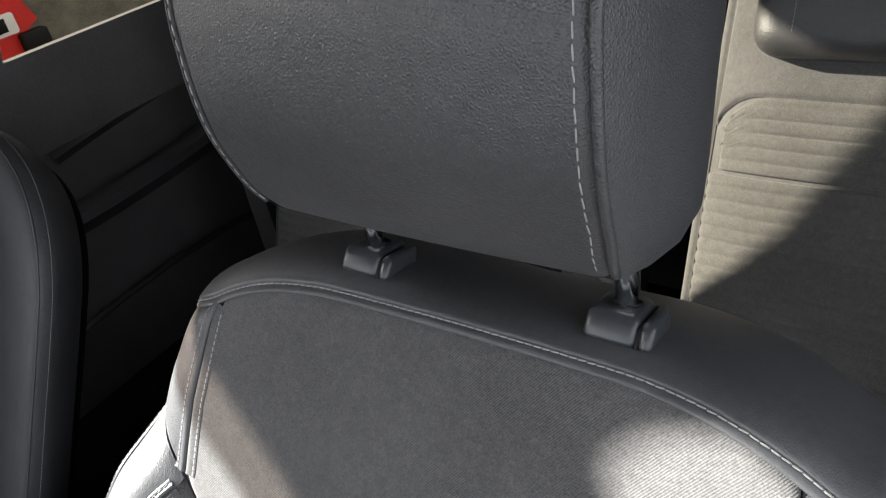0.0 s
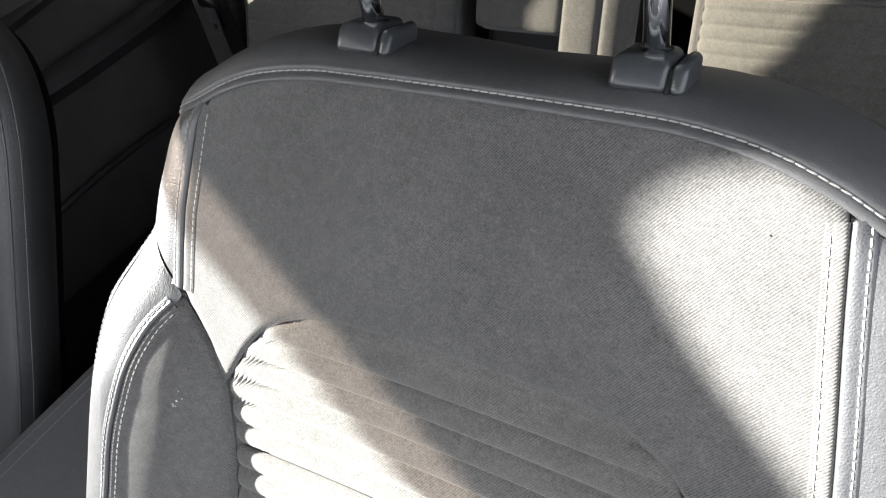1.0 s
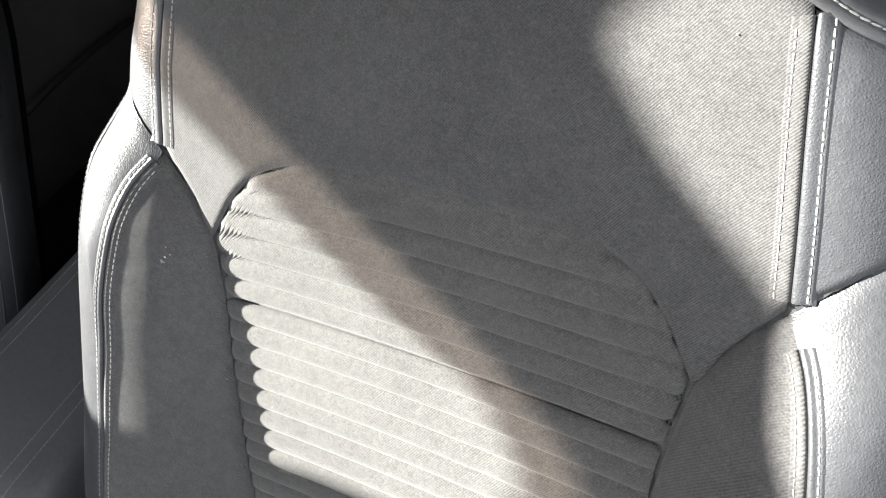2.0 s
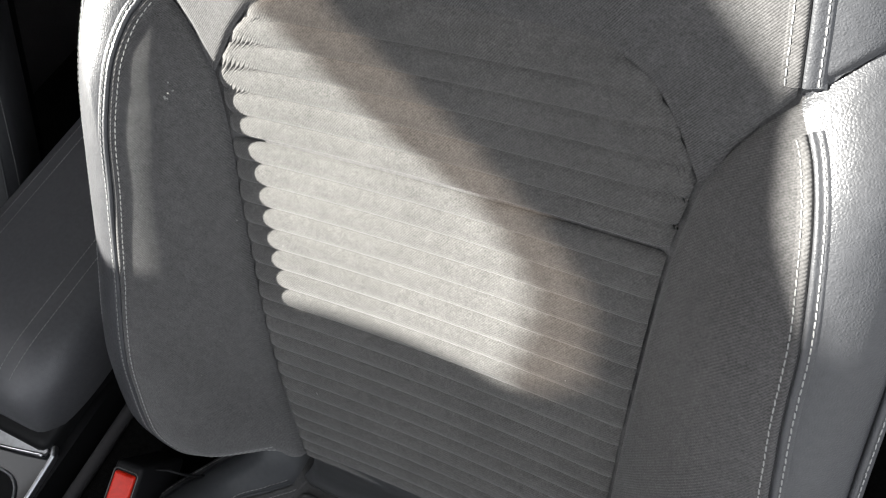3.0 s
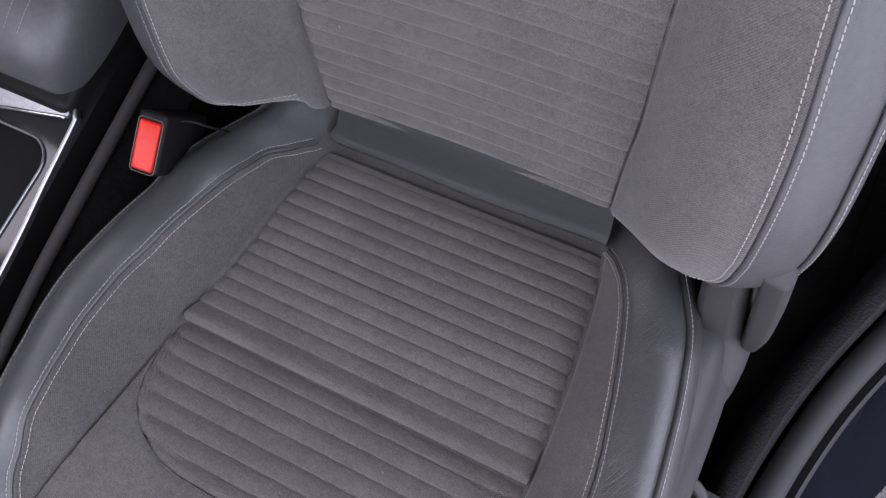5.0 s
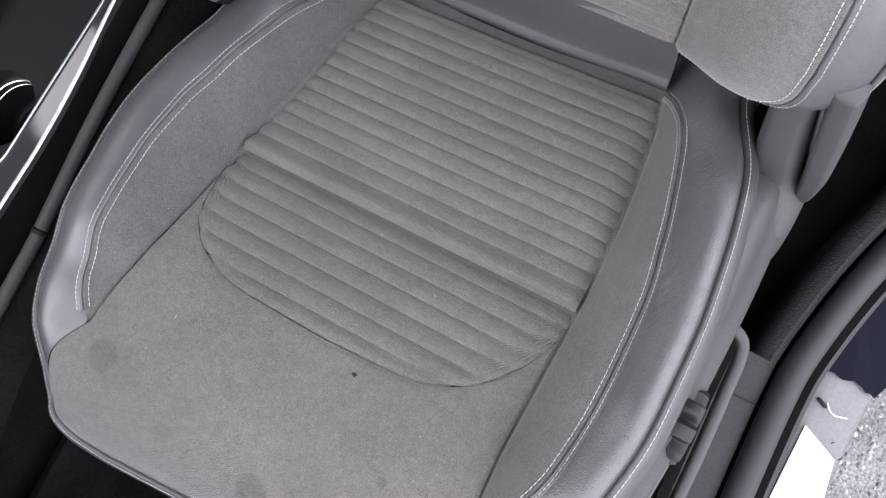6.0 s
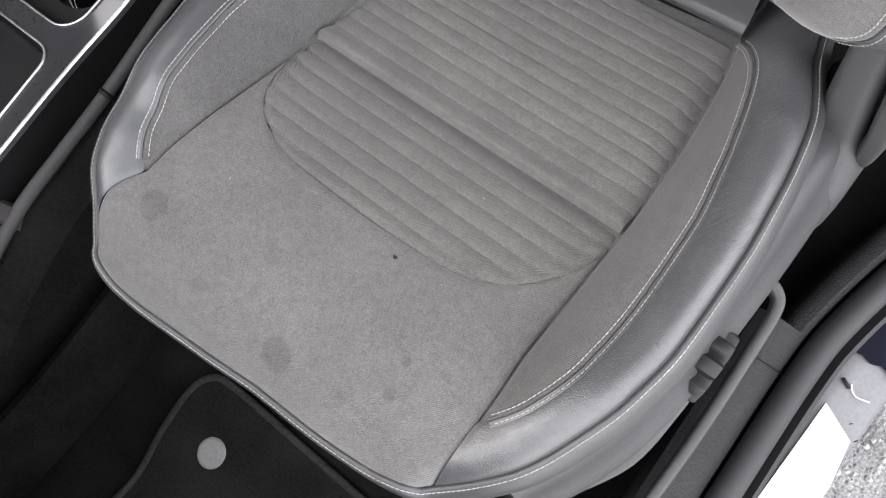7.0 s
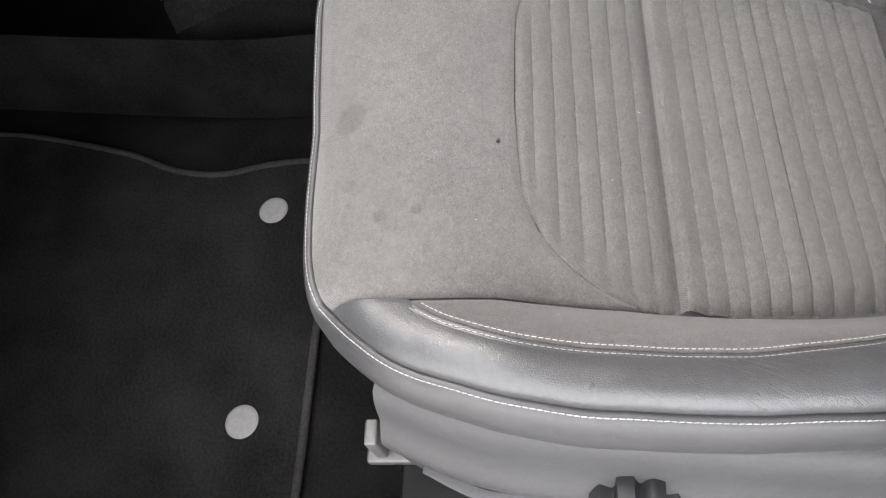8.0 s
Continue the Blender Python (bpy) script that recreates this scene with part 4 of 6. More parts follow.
    # the outer welt, its stitching and the skirt below it
    y = np.linspace(0.03, -0.517, 90)
    right = np.stack([c_rim(y, 1), y], 1)
    x = np.linspace(0.165, -0.1912, 70)
    mid = np.stack([x, c_fore(x)], 1)
    left = np.stack([-c_rim(y, -1), y], 1)
    loop = np.concatenate([right, mid, left[::-1]])
    rim = cushion_at(loop[:, 0], loop[:, 1])
    rim = resample(rim, 0.006)
    t2 = np.gradient(rim[:, :2], axis=0)
    t2 /= np.linalg.norm(t2, axis=1, keepdims=True)
    nrm = np.stack([-t2[:, 1], t2[:, 0], 0 * t2[:, 0]], 1)
    nrm *= np.sign((nrm[:, :2] * (rim[:, :2] - (0, -0.25))).sum(1).mean())
    far = np.clip((-0.12 - rim[:, :1]) / 0.05, 0, 1)
    stitches("outer_stitching", pad, rim + nrm * (0.0050 - 0.0014 * far) + np.array((0, 0, 1.0)) * (0.0004 + 0.0008 * far), nrm * 0.5 + (0, 0, 0.85), pitch=0.0046, long=0.0039, wide=0.0008, mat=THREAD_WORN)
    cols = []
    door = np.clip((rim[:, :1] - 0.10) / 0.08, 0, 1)
    welt = ((-0.0010, -0.0012), (-0.0002, -0.0002), (0.0012, 0.0009), (0.0030, 0.0010), (0.0048, -0.0001), (0.0064, -0.0004))
    fall = ((0.0078, -0.0028), (0.0086, -0.008), (0.0080, -0.014), (0.005, -0.026), (-0.002, -0.039), (-0.012, -0.050), (-0.026, -0.059), (-0.042, -0.066))
    hang = ((0.0088, -0.0028), (0.0118, -0.008), (0.0145, -0.015), (0.0155, -0.023), (0.0148, -0.034), (0.0118, -0.049), (0.0090, -0.0525), (-0.004, -0.0535))
    for (dn, dz), (en, ez) in zip(welt + fall, welt + hang):
        cols.append(rim + nrm * lerp(dn, en, door) + np.array((0, 0, 1.0)) * lerp(dz, ez, door))
    g = np.stack(cols, 0)
    put("skirt", mesh_of("skirt", g.reshape(-1, 3), grid_faces(*g.shape[:2]), HIDE_SHADED), pad, "grey leather skirt with its shade in the colour")
    return pad


# ---- headrest ----
def build_headrest(seat):
    rest = thing("headrest", (0, 0, 0), "", "")
    rest.parent = seat
    rest.matrix_parent_inverse = Matrix.Translation(-Vector(seat.location))
    H0, H1 = 0.642, 0.855
    half = curve((0, 0.092), (0.1, 0.0955), (0.3, 0.0975), (0.7, 0.099), (0.9, 0.092), (1.0, 0.076))
    front = curve((0.636, 0.030), (0.642, 0.050), (0.650, 0.064), (0.662, 0.077), (0.682, 0.0935), (0.711, 0.107), (0.735, 0.114), (0.78, 0.116), (0.83, 0.10), (0.855, 0.07))

    def face(x, h):
        d = front(h) + 0.006 * (1 - np.clip(np.abs(x) / 0.098, 0, 1) ** 2)
        x = np.where(x > 0, x * (1 - 0.55 * np.clip(h - 0.66, 0, 0.2)), x)
        return BO + (x + 0.006)[..., None] * BX + h[..., None] * BU + d[..., None] * BN

    sheet("front_cover", rest, HIDE_DULL, face, lambda s, t: (half(t) * (2 * s - 1), lerp(H0, H1, t)), 70, 60, (0.18, 0.2), tuck=(0.003, 0.003, 0.0, 0.001), out=BN)
    v = np.linspace(0.0, 1, 60)
    h = lerp(H0, H1, v)
    cols, prof = [], ((0, 0.0), (0.005, 0.04), (0.014, 0.16), (0.0225, 0.4), (0.022, 0.6), (0.012, 0.8), (-0.012, 0.95), (-0.06, 1.0))
    rear = curve((0.642, -0.012), (0.66, -0.030), (0.70, -0.042), (0.8, -0.04), (0.855, 0.0))
    for sgn, pr in ((1, prof), (-1, prof[::-1])):
        for dx, dd in pr:
            base = face(half(v), h)
            depth = (front(h) - rear(h)) * dd
            up = 0.046 * dd * (1 - dd * 0.4) * np.exp(-v / 0.14)
            cols.append(base * (0, 1, 1) + np.outer(sgn * (half(v) * (1 - (0.55 * np.clip(h - 0.66, 0, 0.2) if sgn > 0 else 0)) + dx * (0.7 if sgn > 0 else 0.9)) + 0.006, BX) - np.outer(depth, BN) + np.outer(up, BU))
    g = np.stack(cols, 0)
    put("side_cover", mesh_of("side_cover", g.reshape(-1, 3), grid_faces(*g.shape[:2]), HIDE_DULL), rest, "charcoal leather side and rear")
    for name, j in (("underside", 0), ("crown", -1)):
        a = half(v[j])
        strip = face(np.linspace(-1, 1, 14)[1:-1] * a, np.full(12, h[j]))
        ring = np.concatenate([g[:, j], strip])
        c = ring.mean(0) + BU * 0.004 * (1 if j == 0 else 4)
        n = len(ring)
        put(name, mesh_of(name, np.concatenate([ring, [c]]), [(i, (i + 1) % n, n) for i in range(n)], HIDE_DULL), rest)
    for k in (-1, 1):
        a = k * half(v[1:-1])
        sew("side_stitching", rest, face, (a - k * (0.006 if k > 0 else 0.0015)), h[1:-1], 0.0, out=BN, pitch=0.0066, long=0.005, wide=0.0007)
        tube("side_welt", rest, face(a, h[1:-1]) + BX * k * 0.001 - BN * (0.0014 if k > 0 else 0.003), 0.0022, HIDE_DULL, 8)
    for x in (-0.0765, 0.0803):
        foot, top = BO + x * BX + 0.592 * BU - 0.036 * BN, BO + x * BX + 0.70 * BU + 0.012 * BN
        tube("post", rest, [foot, lerp(foot, top, 0.5), top], 0.0061, CHROME, 24, label="chrome post")
        guide_collar(rest, x)
    return rest


def guide_collar(rest, x):
    """A low sloped block round a headrest post, with a release button at its end."""
    def block(x0, x1, front, back, high, r, lean):
        bm = bmesh.new()
        rounded_box(bm, (x1 - x0, back - front, high), (0, 0, 0), r, 4)
        for q in bm.verts:
            k = (q.co.z + high / 2) / high
            y = q.co.y
            fall = 0.0062 * max(0.0, -y / ((back - front) / 2)) ** 1.6 * k
            q.co.y = y * (1 - 0.13 * k) + 0.0012 * k
            q.co.x = q.co.x * (1 - lean * k) + (x0 + x1) / 2
            q.co = Vector(BO + (x + q.co.x) * BX + (0.5948 + (0.0015 if x < 0 else 0.0) + high / 2 + q.co.z - fall) * BU + (-0.028 - q.co.y) * BN)
        return bm

    part("guide_collar", block(-0.0172, 0.0105, -0.0165, 0.017, 0.0195, 0.0046, 0.05), COLLAR, rest, "dark plastic guide collar")
    part("collar_slot", block(0.0095, 0.0120, -0.0150, 0.0155, 0.0165, 0.0009, 0.0), PLASTIC_BLACK, rest)
    part("release_button", block(0.0113, 0.0186, -0.0160, 0.0165, 0.0180, 0.0036, 0.02), COLLAR, rest, "dark plastic release button")
    ring = [Vector(BO + (x + 0.0068 * math.cos(w)) * BX + (0.6138 + (0.0015 if x < 0 else 0.0)) * BU + (-0.0276 + 0.0068 * math.sin(w)) * BN) for w in np.linspace(0, 2 * math.pi, 25)[:-1]]
    tube("post_bush", rest, ring, 0.0011, PLASTIC_BLACK, 8, True)


def build_seat():
    seat = thing("front_seat", (0, -0.2, 0.06), "dark grey cloth and leather passenger seat with pale stitching", "car seat", "front seats")
    build_cushion(seat)
    build_backrest(seat)
    build_headrest(seat)
    return seat


def sweep(name, parent, path, profile, mat, label="", closed=True, up=(0, 0, 1)):
    """A profile of (sideways, upward) points carried along a path; sideways is to the path's right."""
    path = [Vector(p) for p in path]
    up = Vector(up)
    rows = []
    for i, p in enumerate(path):
        way = (path[min(i + 1, len(path) - 1)] - path[max(i - 1, 0)]).normalized()
        side = way.cross(up).normalized()
        over = side.cross(way)
        rows.append([p + side * a + over * b for a, b in profile])
    n, m = len(rows), len(profile)
    faces = []
    for i in range(n - 1):
        for j in range(m if closed else m - 1):
            k = (j + 1) % m
            faces.append((i * m + j, i * m + k, (i + 1) * m + k, (i + 1) * m + j))
    if closed:
        faces += [tuple(range(m))[::-1], tuple((n - 1) * m + j for j in range(m))]
    me = mesh_of(name, [v for r in rows for v in r], faces, mat, False)
    bm = bmesh.new()
    bm.from_mesh(me)
    bmesh.ops.recalc_face_normals(bm, faces=bm.faces)
    bm.to_mesh(me)
    bm.free()
    me.shade_smooth()
    me.set_sharp_from_angle(angle=radians(35))
    return put(name, me, parent, label)


def smooth_path(pts, n=12):
    """A rounded path through points."""
    out = []
    pts = [Vector(p) for p in pts]
    for i in range(len(pts) - 1):
        a, b, c, d = pts[max(i - 1, 0)], pts[i], pts[i + 1], pts[min(i + 2, len(pts) - 1)]
        for k in range(n):
            t = k / n
            out.append(0.5 * ((2 * b) + (c - a) * t + (2 * a - 5 * b + 4 * c - d) * t * t + (3 * b - a - 3 * c + d) * t ** 3))
    return out + [pts[-1]]


def plate(name, mat, place, outer, holes, thick, parent=None, label=""):
    """A flat plate with openings right through it. place(a, b, c) puts outline numbers and depth into the world."""
    bm = bmesh.new()
    for loop in [outer, *holes]:
        vs = [bm.verts.new((a, b, 0)) for a, b in loop]
        for i in range(len(vs)):
            bm.edges.new((vs[i], vs[(i + 1) % len(vs)]))
    bmesh.ops.triangle_fill(bm, use_beauty=True, use_dissolve=False, edges=list(bm.edges), normal=(0, 0, 1))
    made = bmesh.ops.extrude_face_region(bm, geom=list(bm.faces))["geom"]
    for v in made:
        if isinstance(v, bmesh.types.BMVert):
            v.co.z = thick
    for v in bm.verts:
        v.co = Vector(place(*v.co))
    return part(name, bm, mat, parent, label, smooth=False)


def circle(cx, cy, r, n=40):
    return [(cx + r * math.cos(2 * math.pi * k / n), cy + r * math.sin(2 * math.pi * k / n)) for k in range(n)]


def round_rect(x0, y0, x1, y1, r, n=6):
    out = []
    for cx, cy, a in ((x1 - r, y0 + r, -90), (x1 - r, y1 - r, 0), (x0 + r, y1 - r, 90), (x0 + r, y0 + r, 180)):
        for k in range(n + 1):
            w = radians(a + 90 * k / n)
            out.append((cx + r * math.cos(w), cy + r * math.sin(w)))
    return out


def hollow(name, parent, mat, loop, top, bottom, shrink, label=""):
    """The walls and floor of a recess below an outline."""
    cx, cy = sum(p[0] for p in loop) / len(loop), sum(p[1] for p in loop) / len(loop)
    rings = []
    for t in (0, 0.3, 0.8, 0.95, 1.0):
        k = 1 - shrink * t - (0.08 if t == 1 else 0)
        rings.append([(cx + (x - cx) * k, cy + (y - cy) * k, top + (bottom - top) * min(t / 0.95, 1)) for x, y in loop])
    n = len(loop)
    verts = [v for r in rings for v in r]
    faces = [(i * n + j, i * n + (j + 1) % n, (i + 1) * n + (j + 1) % n, (i + 1) * n + j) for i in range(4) for j in range(n)]
    faces.append(tuple(4 * n + j for j in range(n)))
    return put(name, mesh_of(name, verts, faces, mat), parent, label)


# ---- the shell of the car ----
slab("floor", CARPET, (-1.37, -1.45, -0.06), (0.45, 1.4, -0.012), "dark charcoal carpeted car floor")
slab("wall_sill", CARPET, (0.40, -0.02, -0.06), (0.60, 0.60, -0.008), "dark carpet behind the sill")
slab("ceiling", LINING, (-1.20, -0.45, 1.56), (0.5, 1.6, 1.60), "pale grey headlining")
slab("trim_header", LINING, (-0.95, -0.50, 1.36), (0.5, -0.46, 1.60), "pale grey header over the windscreen")
slab("trim_roof_rail", LINING, (0.46, -0.45, 1.36), (0.5, 1.45, 1.56), "pale grey rail over the near door")
slab("wall_front", PLASTIC_BLACK, (-1.37, -1.5, -0.06), (0.45, -1.42, 0.66), "black bulkhead below the windscreen")
slab("dashboard", PLASTIC_BLACK, (-1.28, -1.42, 0.40), (0.42, -0.86, 0.66), "black dashboard", r=0.04)
slab("wall_cowl", PLASTIC_BLACK, (0.42, -1.42, -0.06), (0.50, -0.95, 0.95), "black cowl panel at the front of the door opening")
slab("wall_rear", PLASTIC_BLACK, (-1.37, 1.45, -0.06), (0.5, 1.52, 1.56), "dark trim behind the rear seat")
slab("wall_left", DOOR_TRIM, (-1.37, -1.42, -0.06), (-1.30, 1.45, 0.735), "black door panels on the far side")
slab("pillar_right", PLASTIC, (0.50, 0.42, 0.05), (0.57, 0.62, 1.36), "dark grey door pillar trim", r=0.02)
slab("wall_right", PLASTIC_BLACK, (0.50, 0.62, -0.06), (0.57, 1.45, 1.36), "dark rear quarter panel")

# far side above the ledge: added plate, its openings cut to shape the sun patches
door_sun_gap = [(-0.092, 1.027), (-0.312, 1.027), (-0.328, 1.063), (-0.344, 1.088), (-0.362, 1.108), (-0.385, 1.127), (-0.394, 1.152), (-0.393, 1.188), (-0.369, 1.227),
              (-0.348, 1.247), (-0.297, 1.264), (-0.222, 1.279), (-0.142, 1.305), (-0.092, 1.318)]
screen_sun_gap = [(-0.231, 1.438), (-0.224, 1.453), (-0.222, 1.473), (-0.227, 1.493), (-0.234, 1.506), (-0.241, 1.512), (-0.362, 1.516), (-0.452, 1.50), (-0.457, 1.360), (-0.422, 1.352),
                (-0.367, 1.375), (-0.318, 1.401), (-0.268, 1.417)]
rear_sun_gap = [(0.487, 1.06), (0.462, 1.0), (0.383, 1.0), (0.366, 1.12), (0.368, 1.2), (0.383, 1.273), (0.398, 1.35), (0.413, 1.413), (0.60, 1.413), (0.515, 1.25), (0.50, 1.15)]
ledge_light = [(1.30, 0.776), (0.634, 0.776), (0.668, 0.878), (1.30, 0.80)]
sun_plate = plate("wall_far", DOOR_TRIM, lambda a, b, c: (-1.20 - c, a, b), [(-1.42, 0.60), (1.45, 0.60), (1.45, 1.60), (-0.62, 1.60), (-1.42, 1.49)],
                    [door_sun_gap, screen_sun_gap, rear_sun_gap, ledge_light, [(-0.68, 1.22), (-1.30, 1.14), (-1.30, 1.38), (-0.70, 1.48)]], 0.02)
tagged(sun_plate, "black plate on the far side, openings cut to shape the sunlight", kind="structure")
tint, nt, b = material("brown_sun_tint", (0.55, 0.42, 0.33), 0.0)
nt.nodes.remove(b)
clear = nt.nodes.new("ShaderNodeBsdfTransparent")
clear.inputs[0].default_value = (0.52, 0.48, 0.45, 1)
nt.links.new(clear.outputs[0], nt.nodes["Material Output"].inputs[0])
rear_tint = tint.copy()
rear_tint.name = "privacy_glass"
rear_tint.node_tree.nodes["Transparent BSDF"].inputs[0].default_value = (0.62, 0.60, 0.55, 1)
tagged(plate("window_2", rear_tint, lambda a, b, c: (-1.212 - c, a, b), [(1.32, 0.765), (0.355, 0.765), (0.355, 1.43), (1.32, 1.43)], [], 0.004), "smoked rear door glass", kind="structure")
# added unseen strip: gives the sun patch its dimmer brown border
band = [(-0.092, 1.275), (-0.166, 1.260), (-0.212, 1.244), (-0.269, 1.230), (-0.313, 1.231), (-0.332, 1.220), (-0.350, 1.206), (-0.367, 1.173), (-0.385, 1.127), (-0.402, 1.127),
        (-0.402, 1.200), (-0.372, 1.250), (-0.297, 1.280), (-0.142, 1.320), (-0.092, 1.330)]
tagged(plate("sun_filter", tint, lambda a, b, c: (-1.212 - c, a, b), band, [], 0.003), "brown tinted strip added to dim the sun patch's edge", kind="structure")

# far doors: padded window ledge, armrest and grip
far_door = thing("rear_door", (-1.30, 0.6, 0.1), "black rear car door with a padded window ledge", "car door")
sweep("window_ledge", far_door, [(-1.30, -0.9, 0.715), (-1.30, 0.2, 0.725), (-1.30, 0.8, 0.732), (-1.30, 1.42, 0.735)],
      [(-0.03, -0.05), (-0.03, 0.0), (-0.015, 0.018), (0.015, 0.022), (0.045, 0.008), (0.055, -0.02), (0.05, -0.06)], PLASTIC)
sweep("armrest", far_door, smooth_path([(-1.28, 0.52, 0.42), (-1.25, 0.75, 0.43), (-1.25, 1.05, 0.45), (-1.29, 1.3, 0.50)]),
      [(-0.03, -0.03), (0.0, -0.035), (0.035, -0.02), (0.045, 0.005), (0.035, 0.022), (0.0, 0.028), (-0.03, 0.02)], PLASTIC)
sweep("grip", far_door, smooth_path([(-1.29, 0.68, 0.55), (-1.26, 0.82, 0.58), (-1.26, 1.0, 0.60), (-1.30, 1.2, 0.62)]),
      [(-0.014, -0.01), (0.014, -0.01), (0.018, 0.004), (0.0, 0.014), (-0.016, 0.006)], PLASTIC)
tube("pocket_rim", far_door, smooth_path([(-1.295, 0.45, 0.16), (-1.27, 0.7, 0.20), (-1.27, 1.0, 0.19), (-1.295, 1.25, 0.14)]), 0.008, PLASTIC, 10)

# trim post and lap belt beside the rear seat
post = thing("trim_post", (-0.872, 0.84, 0.0), "grey pillar trim beside the rear door", "pillar trim", kind="structure")
sweep("cover", post, smooth_path([(-0.872, 0.84, 0.0), (-0.872, 0.84, 0.4), (-0.88, 0.85, 0.8), (-0.905, 0.88, 1.24)]),
      [(-0.035, -0.03), (0.02, -0.032), (0.035, -0.02), (0.045, 0.0), (0.03, 0.03), (-0.03, 0.03)], PILLAR, up=(0, 1, 0))
belt = thing("seat_belt", (-0.824, 0.79, 0.3), "black rear seat belt with a steel tongue", "seat belt")
sweep("webbing", belt, smooth_path([(-0.790, 0.86, 1.2), (-0.805, 0.82, 0.88), (-0.814, 0.80, 0.66), (-0.820, 0.795, 0.585)]),
      [(-0.021, -0.0008), (0.021, -0.0008), (0.021, 0.0008), (-0.021, 0.0008)], PILLAR, "grey webbing", up=(0, 1, 0))
sweep("webbing", belt, smooth_path([(-0.814, 0.798, 0.585), (-0.810, 0.80, 0.44), (-0.808, 0.80, 0.20), (-0.810, 0.82, 0.05)]),
      [(-0.020, -0.0008), (0.020, -0.0008), (0.020, 0.0008), (-0.020, 0.0008)], PLASTIC_BLACK, up=(0, 1, 0))
box("tongue_grip", belt, PLASTIC_BLACK, (0.062, 0.020, 0.034), (-0.818, 0.791, 0.594), 0.007, 3)
tongue = plate("tongue", BRIGHT, lambda a, b, c: (-0.827 + a, 0.784 + c, 0.556 + b), round_rect(-0.011, -0.022, 0.011, 0.03, 0.004),
               [round_rect(-0.005, -0.016, 0.005, -0.006, 0.002)], 0.003, belt, "pressed steel tongue")

front_seat = build_seat()
driver_seat = copy_thing(front_seat, pose(-0.87, -0.024, -0.011))
DRIVER_LEAN = radians(30)
DU, DN = Vector((0, math.sin(DRIVER_LEAN), math.cos(DRIVER_LEAN))), Vector((0, -math.cos(DRIVER_LEAN), math.sin(DRIVER_LEAN)))
driver_back = Matrix.LocRotScale(Vector((-0.905, 0.14, 0.30)), Matrix((BX, DU, DN)).transposed(), None)
to_driver = (driver_seat.matrix_basis @ Matrix.Translation(-front_seat.location)).inverted()


def build_plain_backrest(seat):
    """A smooth padded backrest with a sewn edge, in its own frame: across, up the back, outwards."""
    rest = thing("backrest", (0, 0, 0), "", "")
    rest.parent = seat
    rest.matrix_parent_inverse = Matrix.Translation(-front_seat.location)
    rest.matrix_basis = to_driver @ driver_back
    wide = curve((-0.06, 0.195), (0.0, 0.212), (0.08, 0.218), (0.2, 0.220), (0.3, 0.222), (0.36, 0.222), (0.42, 0.214), (0.47, 0.196), (0.51, 0.168), (0.535, 0.138), (0.555, 0.100), (0.567, 0.063), (0.5725, 0.03), (0.574, 0.0))
    lift = 0.574 - 0.634 * np.sin(np.linspace(0, math.pi / 2, 80)[::-1]) ** 1.0
    hs = np.concatenate([lift, lift[::-1][1:]])
    rim = np.stack([np.where(np.arange(len(hs)) < 80, 1, -1) * wide(hs), hs], 1)
    core = np.stack([np.zeros(len(hs)), np.clip(hs, 0.02, 0.40)], 1)
    inward = core - rim
    inward /= np.linalg.norm(inward, axis=1)[:, None]

    def ring(inset, d):
        return np.concatenate([rim + inward * inset, np.full((len(hs), 1), d)], 1)

    def shell(name, mat, rows, label="", cap=False):
        g = np.stack([ring(*r) for r in rows], 1)
        verts, faces = g.reshape(-1, 3), [f[::-1] for f in grid_faces(*g.shape[:2])]
        if cap:
            m = len(rows)
            verts = np.concatenate([verts, [(0, 0.22, rows[-1][1])]])
            faces += [(i * m + m - 1, (i + 1) * m + m - 1, len(verts) - 1) for i in range(len(hs) - 1)]
        return put(name, mesh_of(name, verts, faces, mat), rest, label)

    shell("side_leather", HIDE, ((0.006, 0.0165), (0.0045, 0.0145), (0.003, 0.011), (0.001, 0.004), (0.0, -0.003), (0.002, -0.012), (0.008, -0.024), (0.02, -0.042), (0.036, -0.06)), "dark grey leather side")
    shell("bolster_leather", HIDE_DULL, ((0.0058, 0.0150), (0.008, 0.0185), (0.014, 0.0225), (0.026, 0.0265), (0.040, 0.029), (0.060, 0.0295), (0.078, 0.026), (0.094, 0.019)), "charcoal leather bolster")
    shell("centre_panel", CLOTH, ((0.0942, 0.0185), (0.10, 0.0205), (0.11, 0.0215), (0.13, 0.0205), (0.16, 0.019)), "grey cloth centre", True)
    shell("rear_shell", SHELL, ((0.036, -0.06), (0.05, -0.078), (0.075, -0.092), (0.11, -0.098)), "black rear shell", True)
    inward_3 = np.concatenate([inward, np.zeros((len(hs), 1))], 1)
    seam = ring(0.0006, 0.0015)
    stitches("edge_stitching", rest, seam[6:-6], (-inward_3 * 0.8 + (0, 0, 0.6))[6:-6], pitch=0.0050, long=0.0040, wide=0.0008)
    tube("edge_welt", rest, ring(0.0058, 0.0158), 0.0016, HIDE, 6)
    return rest


for child in list(driver_seat.children):
    if child.name.startswith(("backrest", "headrest")):
        for piece in list(child.children):
            bpy.data.objects.remove(piece)
        bpy.data.objects.remove(child)
build_plain_backrest(driver_seat)
tagged(driver_seat, "dark grey cloth and leather driver's seat beside the console")

